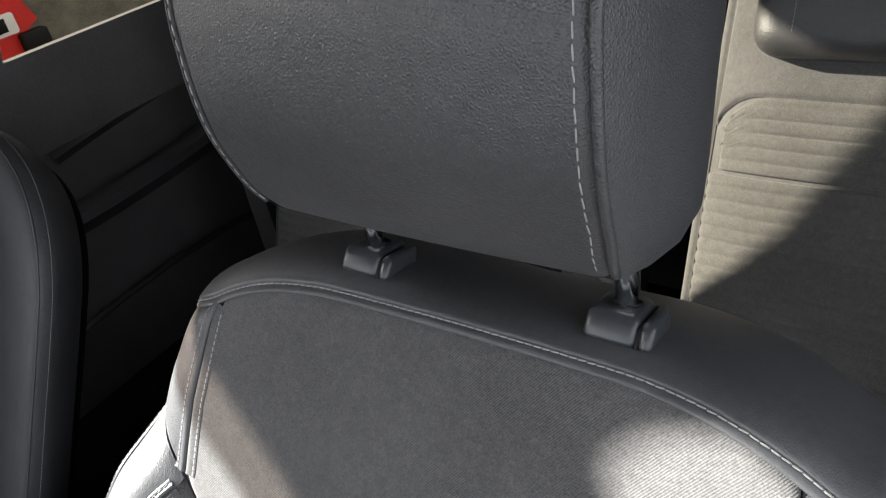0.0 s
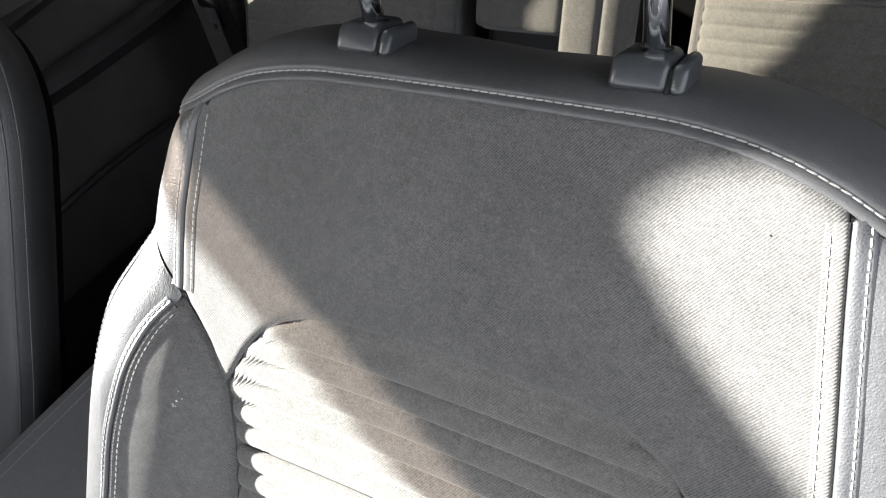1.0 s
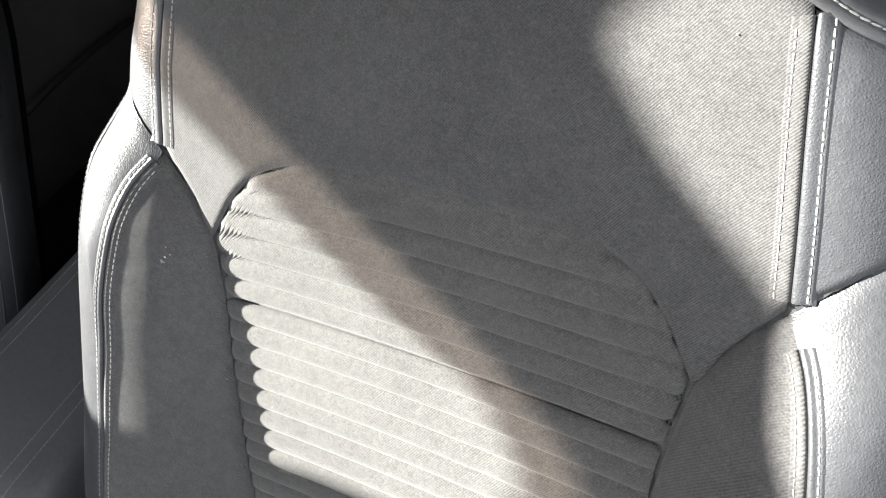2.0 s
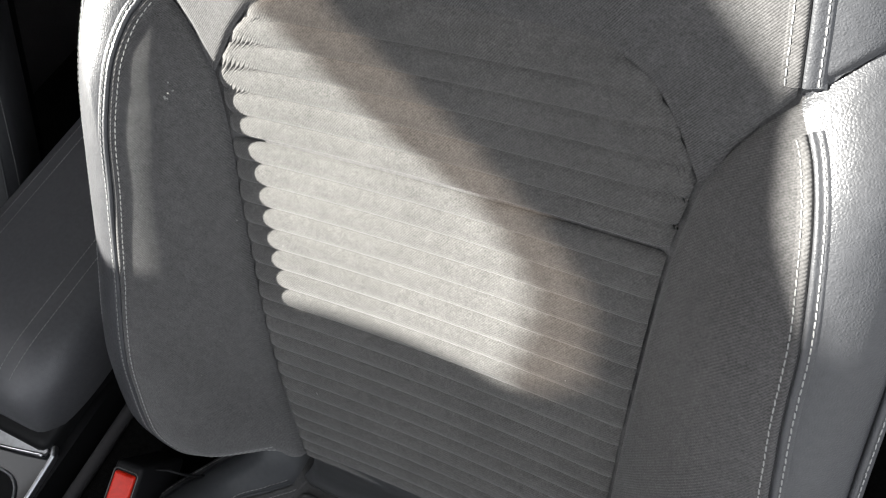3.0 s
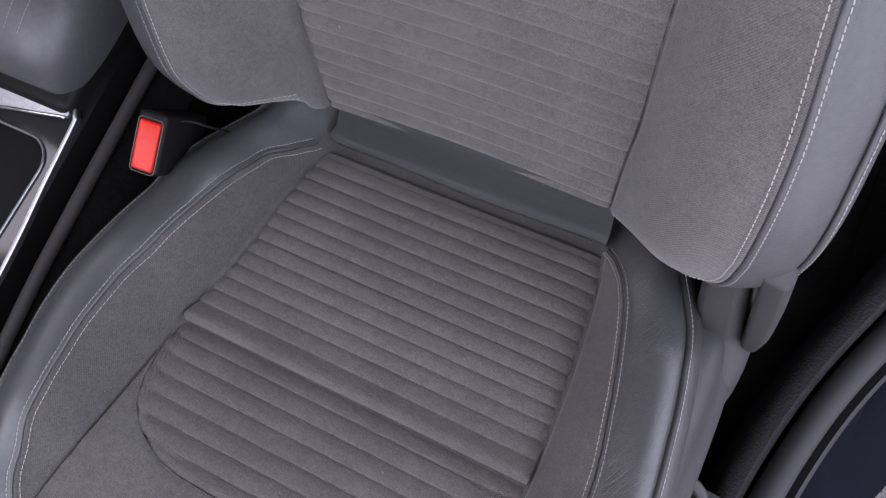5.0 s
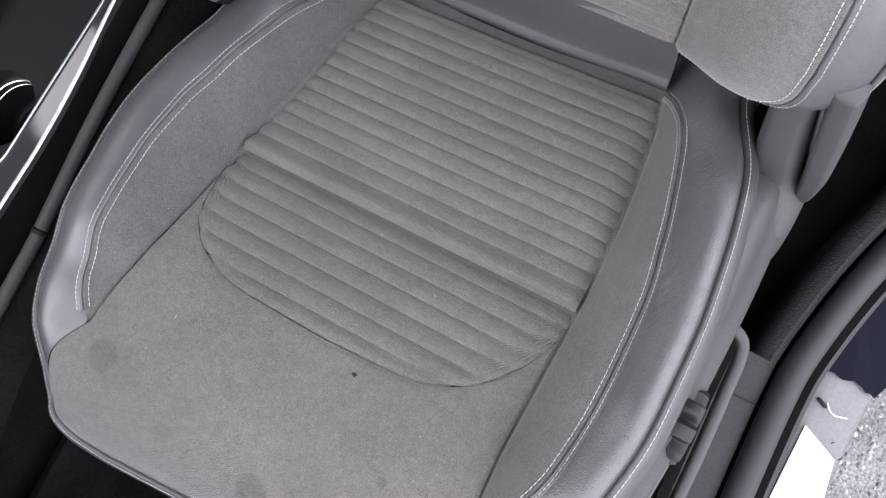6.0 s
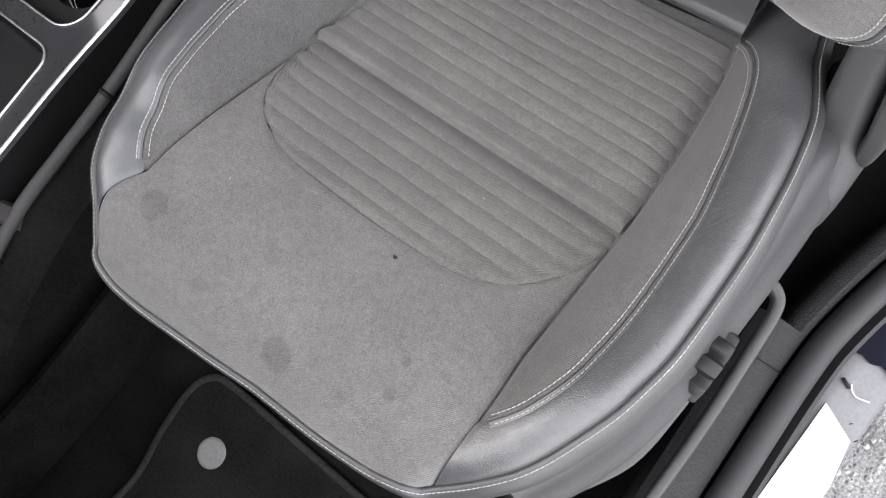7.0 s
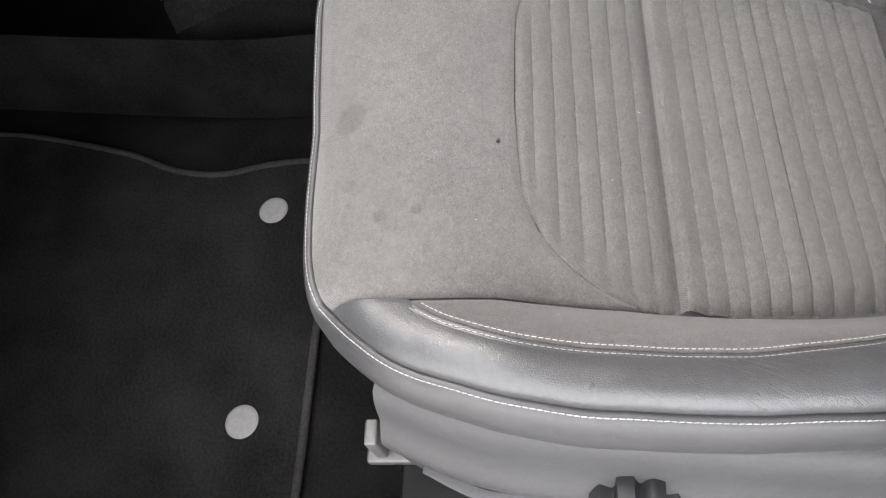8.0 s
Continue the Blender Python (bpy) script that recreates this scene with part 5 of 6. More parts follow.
# ---- under the passenger seat ----
base = thing("base", (0, 0, 0), "", "")
base.parent = front_seat
base.matrix_parent_inverse = Matrix.Translation(-Vector(front_seat.location))
shield_path = [(0.222, -0.475, 0.262), (0.246, -0.42, 0.268), (0.262, -0.36, 0.272), (0.268, -0.28, 0.266), (0.272, -0.18, 0.250), (0.272, -0.09, 0.230), (0.266, -0.02, 0.222), (0.258, 0.05, 0.215)]
sweep("side_shield", base, smooth_path(shield_path),
      [(-0.02, 0.032), (-0.004, 0.030), (0.004, 0.024), (0.009, 0.014), (0.0125, 0.002), (0.0155, -0.010), (0.0215, -0.020), (0.0265, -0.028), (0.0290, -0.034), (0.0290, -0.044), (0.0245, -0.085), (0.023, -0.115), (0.014, -0.118), (0.0, -0.10), (-0.02, -0.1)][::-1], SHIELD)
sweep("shield_ridge", base, smooth_path([(0.262, -0.455, 0.190), (0.288, -0.40, 0.205), (0.294, -0.34, 0.222), (0.294, -0.29, 0.232)]),
      [(-0.006, -0.008), (0.002, -0.006), (0.003, 0.0), (0.0, 0.0025), (-0.006, 0.004)], SHIELD)


def pillar(name, rows, mat, label=""):
    """A cover lofted upwards: rows of height, x from and to, front y, depth."""
    at = [curve(*[(r[0], r[k]) for r in rows]) for k in range(1, 5)]
    verts, rings = [], 26
    zs = np.linspace(rows[0][0], rows[-1][0], rings)
    loop = round_rect(-1, -1, 1, 1, 0.55, 5)
    for z in zs:
        x0, x1, y0, deep = (float(f(z)) for f in at)
        verts += [((x0 + x1) / 2 + (x1 - x0) / 2 * a, y0 + deep / 2 + deep / 2 * b, float(z)) for a, b in loop]
    n = len(loop)
    faces = [(i * n + j, i * n + (j + 1) % n, (i + 1) * n + (j + 1) % n, (i + 1) * n + j) for i in range(rings - 1) for j in range(n)]
    faces += [tuple(range(n))[::-1], tuple((rings - 1) * n + j for j in range(n))]
    return put(name, mesh_of(name, verts, faces, mat), base, label)


pillar("recliner_cover", [(0.12, 0.262, 0.300, -0.135, 0.09), (0.17, 0.255, 0.308, -0.118, 0.10), (0.205, 0.245, 0.306, -0.098, 0.10), (0.228, 0.246, 0.297, -0.080, 0.09),
                          (0.242, 0.246, 0.288, -0.067, 0.08), (0.28, 0.240, 0.2805, -0.059, 0.07), (0.33, 0.236, 0.2715, -0.052, 0.06), (0.40, 0.231, 0.2615, -0.046, 0.05)], SHIELD)
pillar("hinge_cover", [(0.213, 0.297, 0.303, -0.052, 0.015), (0.217, 0.2935, 0.306, -0.058, 0.03), (0.226, 0.2905, 0.308, -0.061, 0.04), (0.26, 0.2875, 0.3075, -0.060, 0.04),
                       (0.30, 0.2815, 0.3035, -0.057, 0.04), (0.34, 0.2755, 0.2985, -0.053, 0.04), (0.41, 0.265, 0.2875, -0.046, 0.04)], SHIELD)
box("shield_wing", base, SHIELD, (0.018, 0.13, 0.10), (0.285, -0.165, 0.165), 0.008, 3, Euler((radians(12), radians(-6), radians(-3))).to_matrix())
for x in (-0.2, 0.245):
    box("floor_rail", base, PLASTIC_BLACK, (0.045, 0.62, 0.035), (x, -0.20, 0.02), 0.004, label="black steel rail")
    box("riser", base, PLASTIC_BLACK, (0.03, 0.44, 0.20), (x, -0.20, 0.13), 0.006)
box("pan", base, PLASTIC_BLACK, (0.44, 0.46, 0.10), (0, -0.22, 0.19), 0.02, 3)
bracket = box("rail_foot", base, STEEL, (0.026, 0.055, 0.012), (0.226, -0.50, 0.108), 0.003, label="bare steel rail foot")
box("rail_foot_upright", base, STEEL, (0.024, 0.012, 0.055), (0.222, -0.512, 0.135), 0.002, label="bare steel bracket")
box("rail_foot_slot", base, PLASTIC_BLACK, (0.009, 0.014, 0.016), (0.222, -0.5125, 0.138), 0.001)

# backrest adjuster: a scalloped hand wheel
wheel = []
for k in range(96):
    w = 2 * math.pi * k / 96
    r = 0.0365 - 0.0085 * max(0.0, math.cos(9 * w)) ** 0.8
    wheel.append((r * math.cos(w), r * math.sin(w)))
rings = [(0.0, 0.80), (0.0, 0.96), (0.003, 1.0), (0.018, 1.0), (0.022, 0.95), (0.023, 0.72), (0.018, 0.66)]
verts = [(0.279 + a, -0.290 + y * k, 0.226 + z * k) for a, k in rings for y, z in wheel]
faces = [(i * 96 + j, i * 96 + (j + 1) % 96, (i + 1) * 96 + (j + 1) % 96, (i + 1) * 96 + j) for i in range(6) for j in range(96)]
faces.append(tuple(6 * 96 + j for j in range(96)))
put("adjuster_knob", mesh_of("adjuster_knob", verts, faces, KNOB), base, "dark grey scalloped adjuster knob").data.set_sharp_from_angle(angle=radians(50))

grip = [(0.0062 * math.copysign(abs(math.cos(w)) ** 0.6, math.cos(w)), 0.010 * math.copysign(abs(math.sin(w)) ** 0.6, math.sin(w))) for w in np.linspace(0, 2 * math.pi, 21)[:-1]]
lever = sweep("height_lever", base, smooth_path([(0.276, -0.186, 0.190), (0.296, -0.187, 0.188), (0.311, -0.194, 0.184), (0.317, -0.210, 0.180), (0.320, -0.25, 0.172), (0.324, -0.33, 0.160), (0.325, -0.41, 0.145), (0.322, -0.50, 0.125), (0.318, -0.53, 0.118)]),
              grip, PLASTIC, "long grey plastic height lever")

# ---- sill, door seal and ground ----
edge = smooth_path([(0.378, -0.95, 0.09), (0.374, -0.70, 0.096), (0.371, -0.50, 0.10), (0.367, -0.372, 0.10), (0.363, -0.229, 0.10), (0.368, -0.156, 0.10), (0.390, -0.049, 0.107), (0.425, 0.06, 0.135), (0.475, 0.22, 0.22), (0.503, 0.36, 0.45), (0.508, 0.41, 0.80)])
split = min(range(len(edge)), key=lambda k: abs(edge[k].y + 0.19))
SILL = grained("grained_sill_plastic", (0.031, 0.030, 0.032), 0.6, 330, 0.0022)
trim = sweep("sill_trim", None, edge[:split + 1], [(-0.055, -0.10), (-0.052, -0.012), (-0.042, -0.001), (-0.02, 0.002), (-0.002, 0.0), (0.0, -0.01), (0.0, -0.1)], SILL)
sweep("rear_strip", trim, edge[split:], [(-0.026, -0.10), (-0.024, -0.014), (-0.016, -0.003), (-0.008, 0.001), (-0.002, 0.0), (0.0, -0.01), (0.0, -0.1)], SILL)
tagged(trim, "grained dark grey plastic sill trim", kind="structure")
box("trim_joint", trim, PLASTIC_BLACK, (0.044, 0.0012, 0.002), (0.343, -0.237, 0.1015), 0.0004)
seal = thing("door_seal", (0.37, -0.3, 0.1), "black rubber door seal along the sill", "door seal")
lobe = [(0.0145 * math.cos(2 * math.pi * k / 14) + 0.0155, 0.013 * math.sin(2 * math.pi * k / 14) + 0.008) for k in range(14)]
sweep("bulb", seal, edge, lobe, RUBBER)
sweep("lip", seal, edge, [(0.028, -0.012), (0.034, -0.006), (0.039, 0.001), (0.043, 0.0), (0.041, -0.010), (0.036, -0.02), (0.028, -0.02)], RUBBER)
body_line = smooth_path([(0.412, -0.95, 0.062), (0.412, -0.50, 0.062), (0.412, -0.34, 0.062), (0.410, -0.237, 0.064), (0.418, -0.12, 0.068), (0.46, 0.04, 0.09), (0.50, 0.16, 0.14), (0.54, 0.3, 0.3)])
cut = min(range(len(body_line)), key=lambda k: abs(body_line[k].y + 0.158))
section = [(-0.03, -0.12), (-0.03, -0.012), (-0.012, -0.004), (0.02, 0.0), (0.052, -0.006), (0.058, -0.014), (0.060, -0.05), (0.05, -0.15), (0.0, -0.16)]
sill = sweep("sill", None, body_line[:cut + 1], section, PAINT_GREY)
sweep("rear_part", sill, body_line[cut:], section, PAINT_NAVY, "navy painted rear part")
tagged(sill, "glossy silver-grey painted door sill", kind="structure")


def film(name, mat, pts, label):
    """A thin flat patch laid on the sill."""
    top = [(x, y, 0.0665 - 0.12 * max(0, x - 0.44) + max(0, y + 0.237) * 0.05) for x, y in pts]
    n = len(top)
    verts = top + [(x, y, z - 0.002) for x, y, z in top]
    faces = [tuple(range(n)), tuple(range(2 * n - 1, n - 1, -1))] + [(i, (i + 1) % n, n + (i + 1) % n, n + i)[::-1] for i in range(n)]
    return tagged(put(name, mesh_of(name, verts, faces, mat, False)), label, "film")


film("sill_patch", FLAT_WHITE, [(0.419, -0.230), (0.458, -0.249), (0.466, -0.30), (0.466, -0.62), (0.413, -0.62), (0.417, -0.347)], "flat white patch on the door sill")
rag = random.Random(4)
jag = [(0.412 + 0.005 * i, -0.165 - 0.0006 * i + rag.uniform(-0.003, 0.003)) for i in range(12)]
film("sill_patch", PAINT_NAVY, [(0.494, -0.10), (0.47, -0.03), (0.445, -0.03), (0.42, -0.09)] + jag, "dark navy patch with a ragged edge on the door sill")
box("sill_clip", None, PLASTIC_BLACK, (0.004, 0.013, 0.004), (0.424, -0.201, 0.067), 0.0015, 2, Euler((0, 0, radians(62))).to_matrix())
tagged(bpy.data.objects["sill_clip"], "small black rubber plug in the sill", "plug")
rnd = random.Random(5)
for x, y, l in ((0.449, -0.234, 0.004), (0.462, -0.246, 0.005)):
    scuff = box("scuff", None, PLASTIC_BLACK, (l, 0.0012, 0.0012), (x, y, 0.0682 - 0.12 * max(0, x - 0.44)), 0.0004, 2, Euler((0, 0, rnd.uniform(0.2, 1.2))).to_matrix())
    tagged(scuff, "small dark chip in the painted sill", "chip", "chips in the sill")
scratch = tube("scratch", None, smooth_path([(0.429, -0.1985, 0.0672), (0.433, -0.2045, 0.0674), (0.439, -0.2075, 0.0674), (0.445, -0.2065, 0.0668), (0.452, -0.2045, 0.0660)]), 0.0007, FLAT_WHITE, 6)
tagged(scratch, "curved white scratch in the painted sill", "scratch")

slab("ground", grained("grey_asphalt", (0.17, 0.17, 0.17), 0.9, 150, 0.012, 0.3, 0.4, 1.7), (-40, -40, -0.40), (40, 40, -0.30), "grey stony asphalt")
chips, faces = [], []
rnd = random.Random(7)
for k in range(5200):
    x, y = rnd.uniform(0.46, 0.98), rnd.uniform(-0.75, 0.15)
    r = rnd.uniform(0.0025, 0.0065)
    a = rnd.uniform(0, 6.28)
    o = len(chips)
    for q in range(5):
        w = a + 2 * math.pi * q / 5
        rr = r * rnd.uniform(0.7, 1.2)
        chips.append((x + rr * math.cos(w), y + rr * math.sin(w), -0.301))
    chips.append((x + rnd.uniform(-0.3, 0.3) * r, y + rnd.uniform(-0.3, 0.3) * r, -0.301 + r * rnd.uniform(0.4, 0.9)))
    faces += [(o + q, o + (q + 1) % 5, o + 5) for q in range(5)]
chip_mat, nt, b = material("stone_chips", (0.3, 0.3, 0.29), 0.85)
geo = nt.nodes.new("ShaderNodeNewGeometry")
ramp = nt.nodes.new("ShaderNodeValToRGB")
ramp.color_ramp.elements[0].color, ramp.color_ramp.elements[1].color = (0.06, 0.06, 0.06, 1), (0.34, 0.335, 0.32, 1)
nt.links.new(geo.outputs["Random Per Island"], ramp.inputs[0])
nt.links.new(ramp.outputs[0], b.inputs["Base Color"])
tagged(put("asphalt_chips", mesh_of("asphalt_chips", chips, faces, chip_mat, False)), "loose pale grey stone chips in the asphalt", "gravel", kind="stuff")

# ---- floor mat ----
mat_thing = thing("floor_mat", (0.0, -0.9, -0.01), "dark charcoal carpet floor mat with bound edge", "floor mat")
outline = [(p.x, p.y) for p in smooth_path([(0.305, -1.25, 0), (0.305, -0.68, 0), (0.295, -0.648, 0), (0.262, -0.638, 0), (0.05, -0.638, 0), (-0.155, -0.638, 0), (-0.190, -0.646, 0), (-0.206, -0.675, 0), (-0.204, -0.74, 0),
            (-0.193, -0.812, 0), (-0.207, -0.888, 0), (-0.243, -0.970, 0), (-0.290, -1.14, 0), (-0.305, -1.25, 0)], 6)]
plate("carpet_pad", MAT, lambda a, b, c: (a, b, -0.011 + c), outline, [], 0.011, mat_thing)
tube("binding", mat_thing, [(x, y, -0.002) for x, y in resample([(*p, 0) for p in outline + outline[:1]], 0.01)[:-1, :2]], 0.0055, BINDING, 8, True)
for x, y in ((-0.127, -0.720), (0.166, -0.7145)):
    ring = [(0.0, 0.0005), (0.016, 0.0012), (0.0195, 0.0008), (0.0205, -0.0005)]
    verts, faces = [(x, y, 0.0025)], []
    for r, z in ring[1:]:
        verts += [(x + r * math.cos(2 * math.pi * k / 32), y + r * math.sin(2 * math.pi * k / 32), z + 0.001) for k in range(32)]
    faces += [(0, 1 + k, 1 + (k + 1) % 32) for k in range(32)]
    faces += [(1 + i * 32 + k, 1 + (i + 1) * 32 + k, 1 + (i + 1) * 32 + (k + 1) % 32, 1 + i * 32 + (k + 1) % 32) for i in range(2) for k in range(32)]
    put("mat_fixing", mesh_of("mat_fixing", verts, faces, FIXING), mat_thing, "round pale grey mat fixing")

# ---- centre console ----
console = thing("centre_console", (-0.5, -0.3, 0.0), "black centre console with cup holder and chrome edges", "console")
CZ = 0.305
cup, tray = circle(-0.478, -0.325, 0.044, 44), round_rect(-0.60, -0.58, -0.422, -0.418, 0.02)


def flare(pts):
    """The console widens a little towards its rear end."""
    return [(x + 0.016 * min(1, max(0, (y + 0.42) / 0.17)), y) for x, y in pts]


top_outline = [(-0.64, -0.68), (-0.395, -0.68), (-0.392, -0.45), (-0.3865, -0.35), (-0.388, -0.28), (-0.393, -0.19), (-0.397, -0.117), (-0.42, -0.09), (-0.50, -0.10), (-0.64, -0.13)]
cup_open = flare(round_rect(-0.565, -0.393, -0.422, -0.147, 0.03))
plate("top_panel", GLOSS, lambda a, b, c: (a, b, CZ - 0.006 + c), top_outline, [cup_open, tray], 0.006, console, "glossy black top panel")
plate("cup_insert", PLASTIC_BLACK, lambda a, b, c: (a, b, CZ - 0.028 + c), flare(round_rect(-0.57, -0.398, -0.418, -0.142, 0.03)), [cup], 0.006, console)
hollow("cup_holder", console, PLASTIC_BLACK, cup, CZ - 0.022, CZ - 0.09, 0.12, "black cup holder")
tube("cup_ring", console, [(x, y, CZ - 0.045) for x, y in circle(-0.478, -0.325, 0.0415, 44)], 0.0022, CHROME, 8, True, "chrome ring")
tube("cup_ring", console, [(x, y, CZ - 0.053) for x, y in circle(-0.478, -0.325, 0.0405, 44)], 0.0014, CHROME, 8, True, "chrome ring")
box("cup_grip", console, FIXING, (0.018, 0.006, 0.022), (-0.488, -0.272, CZ - 0.036), 0.003, 2, Euler((radians(-20), 0, 0)).to_matrix(), "pale rubber cup grip")
hollow("tray", console, PLASTIC_BLACK, tray, CZ - 0.004, CZ - 0.05, 0.12, "black storage tray")
tube("tray_rim", console, [(x, y, CZ + 0.001) for x, y in tray], 0.0018, BRIGHT, 8, True, "chrome rim")
tube("cup_rim", console, [(x, y, CZ + 0.001) for x, y in cup_open], 0.0016, BRIGHT, 8, True, "chrome rim")
sweep("edge_strip", console, smooth_path([(-0.393, -0.70, CZ), (-0.3905, -0.45, CZ + 0.002), (-0.385, -0.34, CZ + 0.002), (-0.386, -0.26, CZ + 0.002), (-0.391, -0.187, CZ + 0.003), (-0.3945, -0.122, CZ + 0.004), (-0.396, -0.112, CZ + 0.005), (-0.404, -0.101, CZ + 0.006), (-0.424, -0.076, CZ + 0.010)]),
      [(-0.0020, -0.006), (0.0022, -0.006), (0.0022, 0.0006), (0.0010, 0.0020), (-0.0012, 0.0020), (-0.0020, 0.0010)], BRIGHT, "chrome edge strip")
wedge = plate("rear_wedge", BRIGHT, lambda a, b, c: (a, b, CZ + 0.001 + c + 0.12 * max(0, b + 0.15)), [(-0.60, -0.152), (-0.54, -0.146), (-0.478, -0.131), (-0.44, -0.124), (-0.402, -0.1165), (-0.400, -0.112), (-0.424, -0.080), (-0.46, -0.075), (-0.60, -0.10)],
              [], 0.004, console, "broad chrome wedge")
tube("wedge_lip", console, smooth_path([(-0.60, -0.1525, CZ + 0.005), (-0.54, -0.1465, CZ + 0.0055), (-0.478, -0.1315, CZ + 0.007), (-0.44, -0.1245, CZ + 0.008), (-0.403, -0.117, CZ + 0.009)]), 0.0022, CHROME, 8, label="polished chrome lip")

# padded armrest lid behind the cup holder
arm = thing("armrest", (-0.49, 0.08, 0.3), "dark grey leather armrest lid with double stitching", "armrest")
ay = 0.017 + np.concatenate([-0.118 + 0.085 * (1 - np.cos(np.linspace(0, math.pi / 2, 12))), np.linspace(-0.025, 0.30, 20)])
ends = np.concatenate([np.sin(np.linspace(0.02, math.pi / 2, 12)) ** 0.5, np.ones(20)])
prof = [(0.108, -0.085), (0.113, -0.06), (0.114, -0.035), (0.110, -0.015), (0.098, -0.003), (0.08, 0.002), (0.062, 0.003), (0.0, 0.006), (-0.062, 0.003), (-0.08, 0.002), (-0.098, -0.003), (-0.110, -0.015), (-0.113, -0.035), (-0.113, -0.06), (-0.108, -0.085)]
rows = [[(-0.496 + 0.975 * x * (0.55 + 0.45 * e), y, 0.402 + (z if z > -0.02 else z) - 0.085 * (1 - e) * (1 + z / 0.085)) for x, z in prof] for y, e in zip(ay, ends)]
g = np.array(rows)
put("lid", mesh_of("lid", g.reshape(-1, 3), grid_faces(*g.shape[:2]), HIDE_PALE), arm)
put("front_face", mesh_of("front_face", g[0], [tuple(range(len(prof)))], HIDE_PALE), arm)
for k in (5, 6, 8, 9):
    stitches("stitching", arm, g[6:, k] + (0, 0, 0.0006), np.tile((0, 0, 1.0), (len(g) - 6, 1)))
box("armrest_plinth", console, PLASTIC_BLACK, (0.19, 0.40, 0.10), (-0.494, 0.085, 0.275), 0.012, 3, label="black armrest plinth")
plate("side_wall", PLASTIC_BLACK, lambda a, b, c: (-0.405 + 0.006 * min(1, max(0, (a + 0.42) / 0.17)) + c, a, b), [(-0.78, 0.0), (0.3, 0.0), (0.3, 0.26), (-0.05, 0.303), (-0.11, 0.303), (-0.18, 0.303), (-0.25, 0.303), (-0.34, 0.302), (-0.42, 0.301), (-0.72, 0.298), (-0.78, 0.25)], [], 0.012, console)
rail = smooth_path([(-0.364, 0.12, 0.287), (-0.364, -0.05, 0.286), (-0.364, -0.20, 0.285), (-0.364, -0.30, 0.282), (-0.364, -0.42, 0.272), (-0.364, -0.50, 0.270), (-0.364, -0.58, 0.266), (-0.364, -0.69, 0.238), (-0.364, -0.85, 0.18)])
tube("side_rail", console, rail, 0.0075, RAIL_TRIM, 12, label="slim dark brown side rail")
notch = min(range(len(rail)), key=lambda k: abs(rail[k].y + 0.419))
tube("rail_joint", console, [rail[notch] + Vector((0, 0.003, 0)), rail[notch] - Vector((0, 0.003, 0))], 0.0084, PLASTIC_BLACK, 12)
sweep("cross_ledge", console, [(-0.362, -0.583, 0.266), (-0.42, -0.600, 0.264), (-0.54, -0.635, 0.258)],
      [(-0.012, -0.02), (0.010, -0.02), (0.013, -0.004), (0.009, 0.003), (-0.008, 0.004), (-0.012, -0.002)], RAIL_TRIM, "dark trim ledge")
sweep("lower_panel", console, rail, [(-0.035, -0.04), (-0.012, -0.012), (0.002, -0.008), (0.004, -0.27), (-0.035, -0.27)], CARPET, "dark carpeted console side")
sweep("carpet_flank", console, smooth_path([(-0.335, -0.50, 0.12), (-0.325, -0.62, 0.13), (-0.325, -0.80, 0.14), (-0.335, -1.2, 0.2)]),
      [(-0.03, -0.14), (0.05, -0.14), (0.02, -0.08), (0.004, -0.03), (-0.008, 0.0), (-0.03, 0.02)], CARPET, "carpeted console flank")

# ---- buckle ----
buckle = thing("belt_buckle", (-0.26, -0.12, 0.2), "black seat belt buckle with a red release button", "belt buckle")
e1 = Vector((0.023, 0.002, -0.003)).normalized()
e2 = Vector((0.011, 0.046, 0.017)).normalized()
e3 = e1.cross(e2).normalized()
e2 = e3.cross(e1)
turn = Matrix((e1, e2, e3)).transposed()
mid = Vector((-0.258, -0.119, 0.366))
box("housing", buckle, PLASTIC_BLACK, (0.029, 0.060, 0.075), mid - e3 * 0.040 + e2 * 0.003, 0.005, 3, turn)
box("release_button", buckle, RED, (0.0215, 0.047, 0.008), mid - e3 * 0.003, 0.0028, 3, turn, "glossy red release button")
tube("button_frame", buckle, [mid - e3 * 0.002 + turn @ Vector((x, y, 0)) for x, y in round_rect(-0.0125, -0.0258, 0.0125, 0.0258, 0.004)], 0.0005, STEEL, 6, True)
box("stalk", buckle, PLASTIC_BLACK, (0.022, 0.03, 0.26), (-0.262, -0.085, 0.19), 0.006, 2, Euler((radians(10), 0, 0)).to_matrix(), "black stalk")
cable = thing("cable", (-0.22, -0.06, 0.3), "thin dark wiring under the seat edge", "cable")
tube("wire", cable, smooth_path([(-0.255, -0.085, 0.352), (-0.240, -0.078, 0.346), (-0.228, -0.073, 0.330), (-0.224, -0.06, 0.29)]), 0.0014, PLASTIC_BLACK, 8)
far_buckle = thing("belt_buckle", (-0.39, 0.02, 0.2), "red-topped belt buckle of the driver's seat", "belt buckle")
box("housing", far_buckle, PLASTIC_BLACK, (0.028, 0.05, 0.09), (-0.398, -0.06, 0.205), 0.005, 3)
box("release_button", far_buckle, RED, (0.020, 0.040, 0.006), (-0.398, -0.06, 0.252), 0.0025, 2)

# ---- rear seat ----
RL = radians(25)
RO = np.array([0, 0.80, 0.45])
RU, RN = np.array([0, math.sin(RL), math.cos(RL)]), np.array([0, -math.cos(RL), math.sin(RL)])


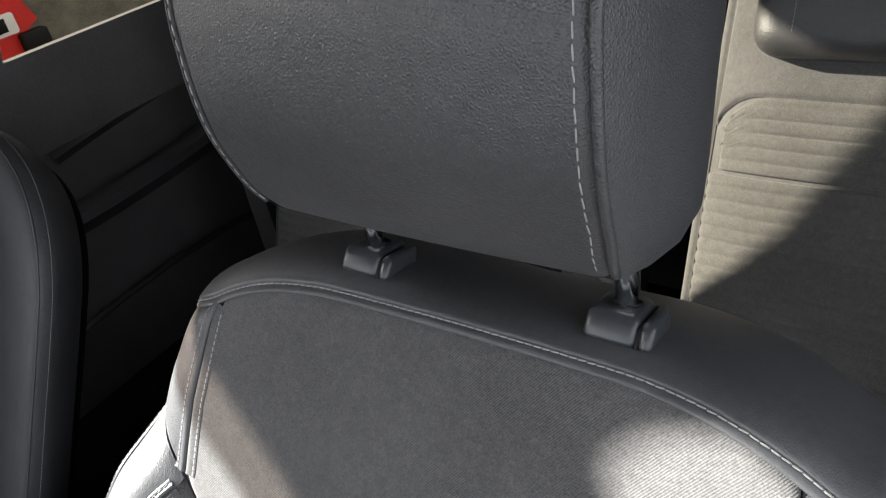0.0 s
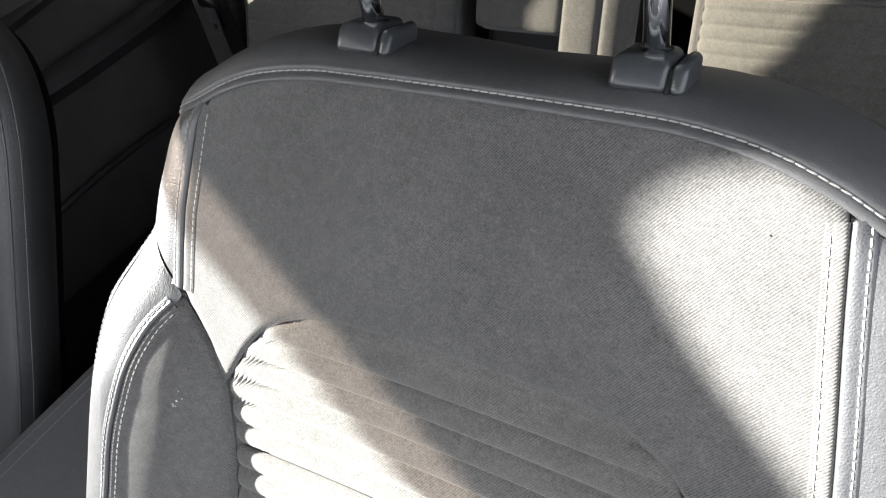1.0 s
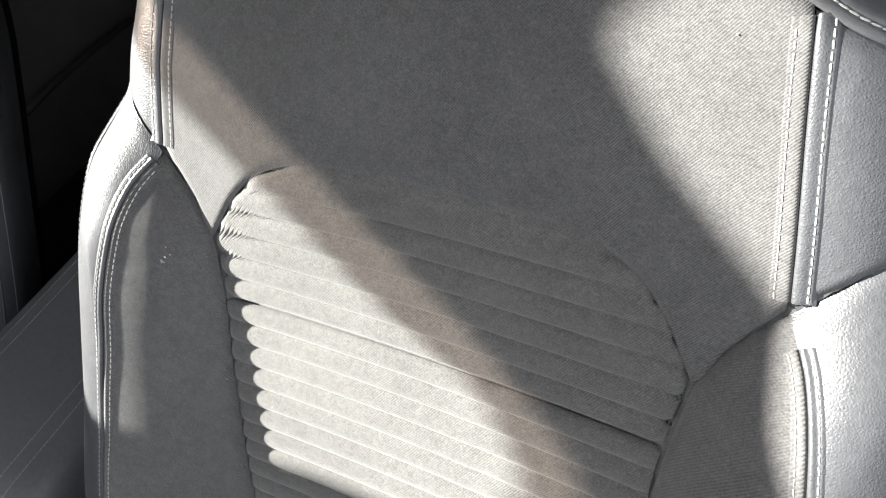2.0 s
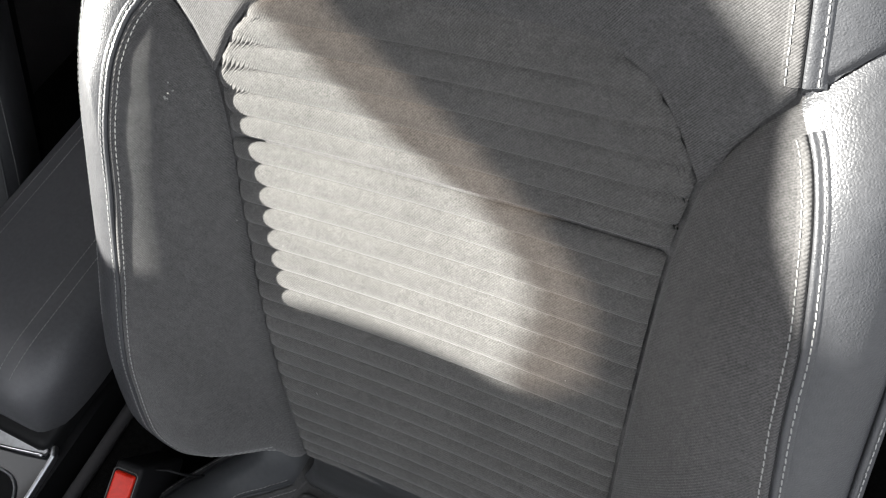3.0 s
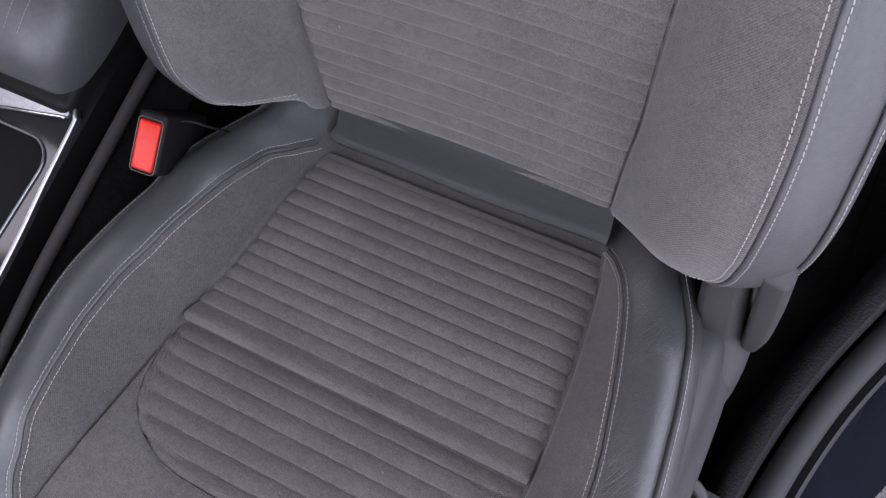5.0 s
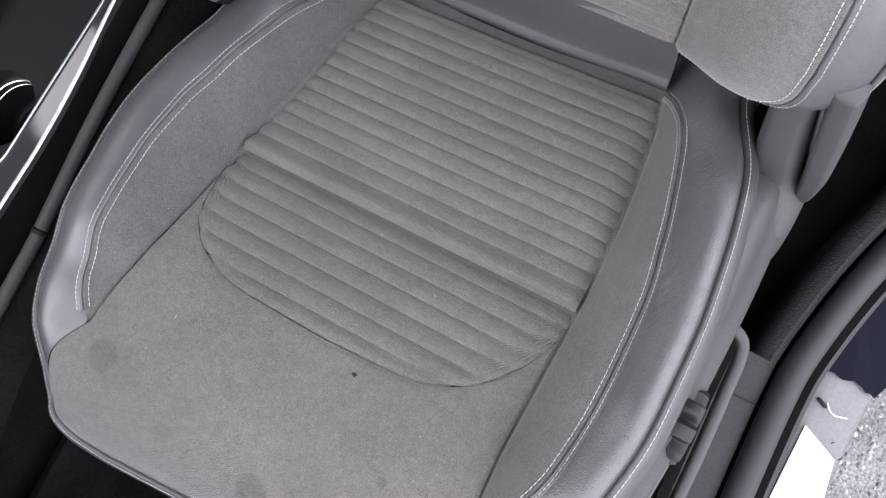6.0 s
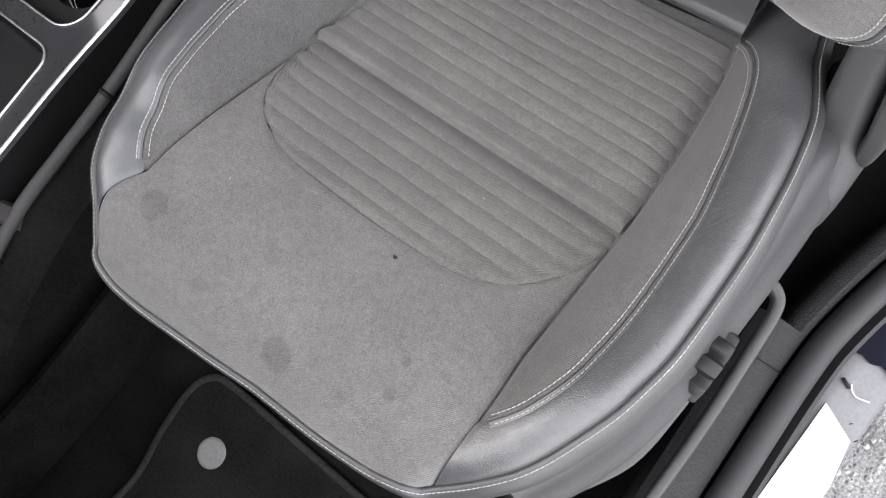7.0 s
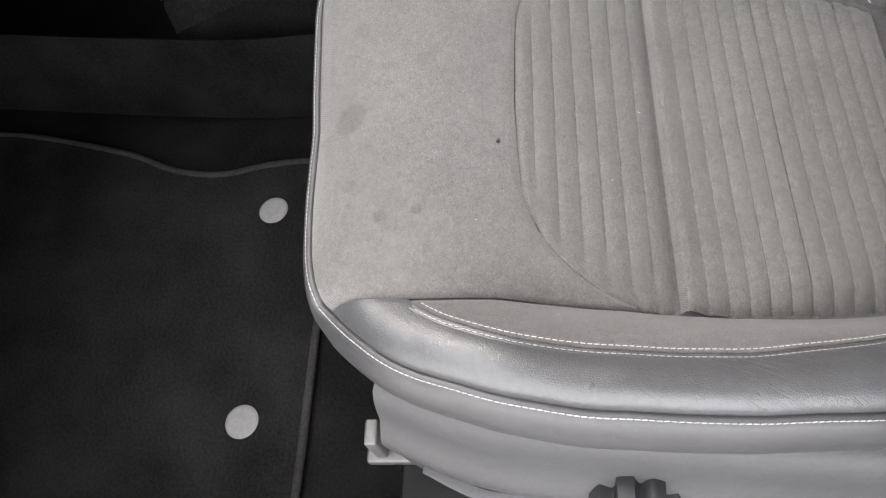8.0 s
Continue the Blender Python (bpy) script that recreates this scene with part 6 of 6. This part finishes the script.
def rear_section(x0, x1, label, ribbed=True):
    seat = thing("rear_seat", ((x0 + x1) / 2, 0.7, 0.1), label, "car seat", "rear seats")
    w = x1 - x0

    def surf(x, h, lift=0.0):
        u = (x - x0) / w
        d = 0.03 * np.clip(1 - np.abs(2 * u - 1) ** 6, 0, 1) + 0.012 * np.sin(np.clip(h + 0.2, 0, 1) * 4)
        d = d - 0.06 * np.clip((h - 0.40) / 0.06, 0, 1) ** 2 + lift
        return RO + x[..., None] * BX + h[..., None] * RU + d[..., None] * RN

    X, H = np.meshgrid(np.linspace(x0 + 0.004, x1 - 0.004, 30), np.linspace(-0.2, 0.45, 40), indexing="ij")
    g = surf(X, H, -0.0045)
    if ribbed:
        put("inner_liner", mesh_of("inner_liner", g.reshape(-1, 3), [f[::-1] for f in grid_faces(30, 40)], CLOTH), seat)
        arc = lambda q: 1 - np.sqrt(1 - np.clip(q, 0, 0.99) ** 2)
        top = lambda x: 0.275 - 0.05 * arc((0.05 - (x - x0 - 0.024)) / 0.05) - 0.05 * arc((0.05 - (x1 - 0.042 - x)) / 0.05)
        rib = lambda x, h: surf(x, h, ribs(h, 0.18))
        a, c = x0 + 0.012, x1 - 0.03
        sheet("lower_ribbed_panel", seat, RIBBED, rib, lambda s, t: (lerp(a, c, s), lerp(-0.20, 0.18, t)), 30, 200, (w, 0.38), out=RN)
        sheet("upper_ribbed_panel", seat, RIBBED, rib, lambda s, t: (lerp(a + 0.012, c - 0.012, s), lerp(0.18, top(lerp(a + 0.012, c - 0.012, s)), t)), 50, 60, (w, 0.1), out=RN)
        sheet("yoke_panel", seat, CLOTH, surf, lambda s, t: (lerp(a, c, s), lerp(top(lerp(a + 0.012, c - 0.012, s)), 0.455, t)), 40, 30, (w, 0.15), out=RN)
        for lo, hi in ((x0, a), (c, x1)):
            sheet("side_panel", seat, CLOTH, surf, lambda s, t, p=lo, q=hi: (lerp(p, q, s), lerp(-0.2, 0.455, t)), 12, 60, (0.03, 0.6), out=RN)
    else:
        for lo, hi, low, proud in ((x0, x0 + 0.14, 0.115, 0.0), (x0 + 0.14, x0 + 0.192, -0.2, 0.004), (x0 + 0.192, x1, -0.2, 0.005)):
            sheet("back_panel", seat, CLOTH, lambda x, h, k=proud: surf(x, h, k), lambda s, t, p=lo, q=hi, b=low: (lerp(p, q, s), lerp(b, 0.455, t)), 20, 60, (0.06, 0.6), tuck=(0.005, 0.005, 0.012, 0.003), out=RN, puff=0.006)
    box("bench_cushion", seat, CLOTH, (w - 0.004, 0.46, 0.30), ((x0 + x1) / 2, 0.62, 0.13), 0.05, 4, Euler((radians(6), 0, 0)).to_matrix())
    # the middle seat's core is black to stand in for shade around its panels
    box("back_core", seat, HIDE_DULL if ribbed else PLASTIC_BLACK, (w - 0.006, 0.09, 0.62), Vector(RO + (x0 + x1) / 2 * BX + 0.13 * RU - 0.05 * RN), 0.02, 3, Euler((-RL, 0, 0)).to_matrix())
    return seat


right_rear = rear_section(-0.047, 0.46, "dark grey ribbed cloth rear seat partly in sun")
rear_section(-0.345, -0.112, "plain dark grey cloth middle rear seat", False)
rear_section(-0.80, -0.38, "dark grey ribbed cloth rear seat beside the door")
pillow = thing("headrest", (0, 0, 0), "", "")
pillow.parent = right_rear
pillow.matrix_parent_inverse = Matrix.Translation(-Vector(right_rear.location))
bm = bmesh.new()
rounded_box(bm, (0.25, 0.085, 0.17), Vector(RO + 0.125 * BX + 0.405 * RU + 0.045 * RN), 0.03, 5, Euler((-RL, 0, 0)).to_matrix())
part("pad", bm, HIDE_DULL, pillow)
for x in (0.045, 0.205):
    hs = np.linspace(0.345, 0.47, 30)
    pts = RO + np.outer(np.full(30, x), BX) + np.outer(hs, RU) + np.outer(np.full(30, 0.0885), RN)
    stitches("stitching", pillow, pts, np.tile(RN, (30, 1)))
    tube("post", pillow, [RO + x * BX + 0.30 * RU + 0.03 * RN, RO + x * BX + 0.36 * RU + 0.04 * RN], 0.005, CHROME, 12)

# lint and a burn mark on the passenger cushion
burn = cushion_at(np.array([0.040]), np.array([-0.379]))[0]
mark = tagged(new("burn_mark", mesh_of("burn_mark", [tuple(burn + (0.0022 * math.cos(a) * (1 + 0.35 * math.sin(3 * a)), 0.0017 * math.sin(a) * (1 + 0.3 * math.cos(5 * a)), 0.0007)) for a in np.linspace(0, 2 * math.pi, 14)[:-1]], [tuple(range(13))], PLASTIC_BLACK)),
              "tiny dark burn mark on the seat cushion cloth", "burn mark")
verts, faces = [], []
rnd = random.Random(11)
crumbs = [(-0.1856, 0.3627), (-0.1826, 0.3644), (-0.1875, 0.3597), (-0.1847, 0.3700), (-0.1862, 0.3590)]
for k in range(31):
    if k > 25:
        p, n = along(back_at, *crumbs[k - 26])
    elif k < 17:
        p, n = along(cushion_at, rnd.uniform(-0.19, 0.2), rnd.uniform(-0.52, -0.06))
    else:
        p, n = along(back_at, rnd.uniform(-0.2, 0.2), rnd.uniform(0.05, 0.56))
    n = n if n[2] > 0 else -n
    a, l, w = rnd.uniform(0, 6.28), rnd.choice((0.0004, 0.0005, 0.0006, 0.0012)), 0.00022 if k < 26 else 0.0007
    t = np.cross(n, (math.cos(a), math.sin(a), 0.3))
    t /= np.linalg.norm(t)
    u = np.cross(n, t)
    o = len(verts)
    p = p + n * 0.0006
    verts += [p - t * l - u * w, p + t * l - u * w, p + t * l + u * w + n * 0.0004, p - t * l + u * w + n * 0.0004]
    faces.append((o, o + 1, o + 2, o + 3))
tagged(new("lint", mesh_of("lint", verts, faces, grained("pale_lint", (0.27, 0.27, 0.26), 0.9, 900), False)), "specks of pale lint and dust on the seat", "lint", kind="stuff")

# ---- outside the far windows ----
garden = slab("garden_wall", grained("weathered_render", (0.16, 0.15, 0.12), 0.95, 14, 0.02, 0.2, 0.6, 1.4), (-2.75, -6, -0.32), (-2.6, 9, 0.95), "weathered grey-olive garden wall", category="wall")
sign = thing("sign", (-2.5, 1.1, -0.3), "red sign board with a white plate by the wall", "sign")
plate("board", grained("red_paint", (0.6, 0.02, 0.015), 0.4, 60, 0.0002), lambda a, b, c: (-2.5 - c, a, b), [(0.75, -0.3), (1.36, -0.3), (1.36, 0.545), (1.405, 0.565), (1.375, 0.64), (1.36, 1.05), (0.75, 1.05)], [], 0.03, sign)
plate("white_plate", FLAT_WHITE, lambda a, b, c: (-2.494 - c, a, b), round_rect(0.85, 0.545, 1.325, 0.615, 0.01), [], 0.006, sign)
for k in range(6):
    box("bar", sign, PLASTIC_BLACK, (0.004, 0.035, 0.045), (-2.4925, 0.93 + 0.068 * k, 0.580), 0.001)
box("lower_block", sign, PLASTIC_BLACK, (0.05, 0.10, 0.09), (-2.49, 1.36, 0.495), 0.01)
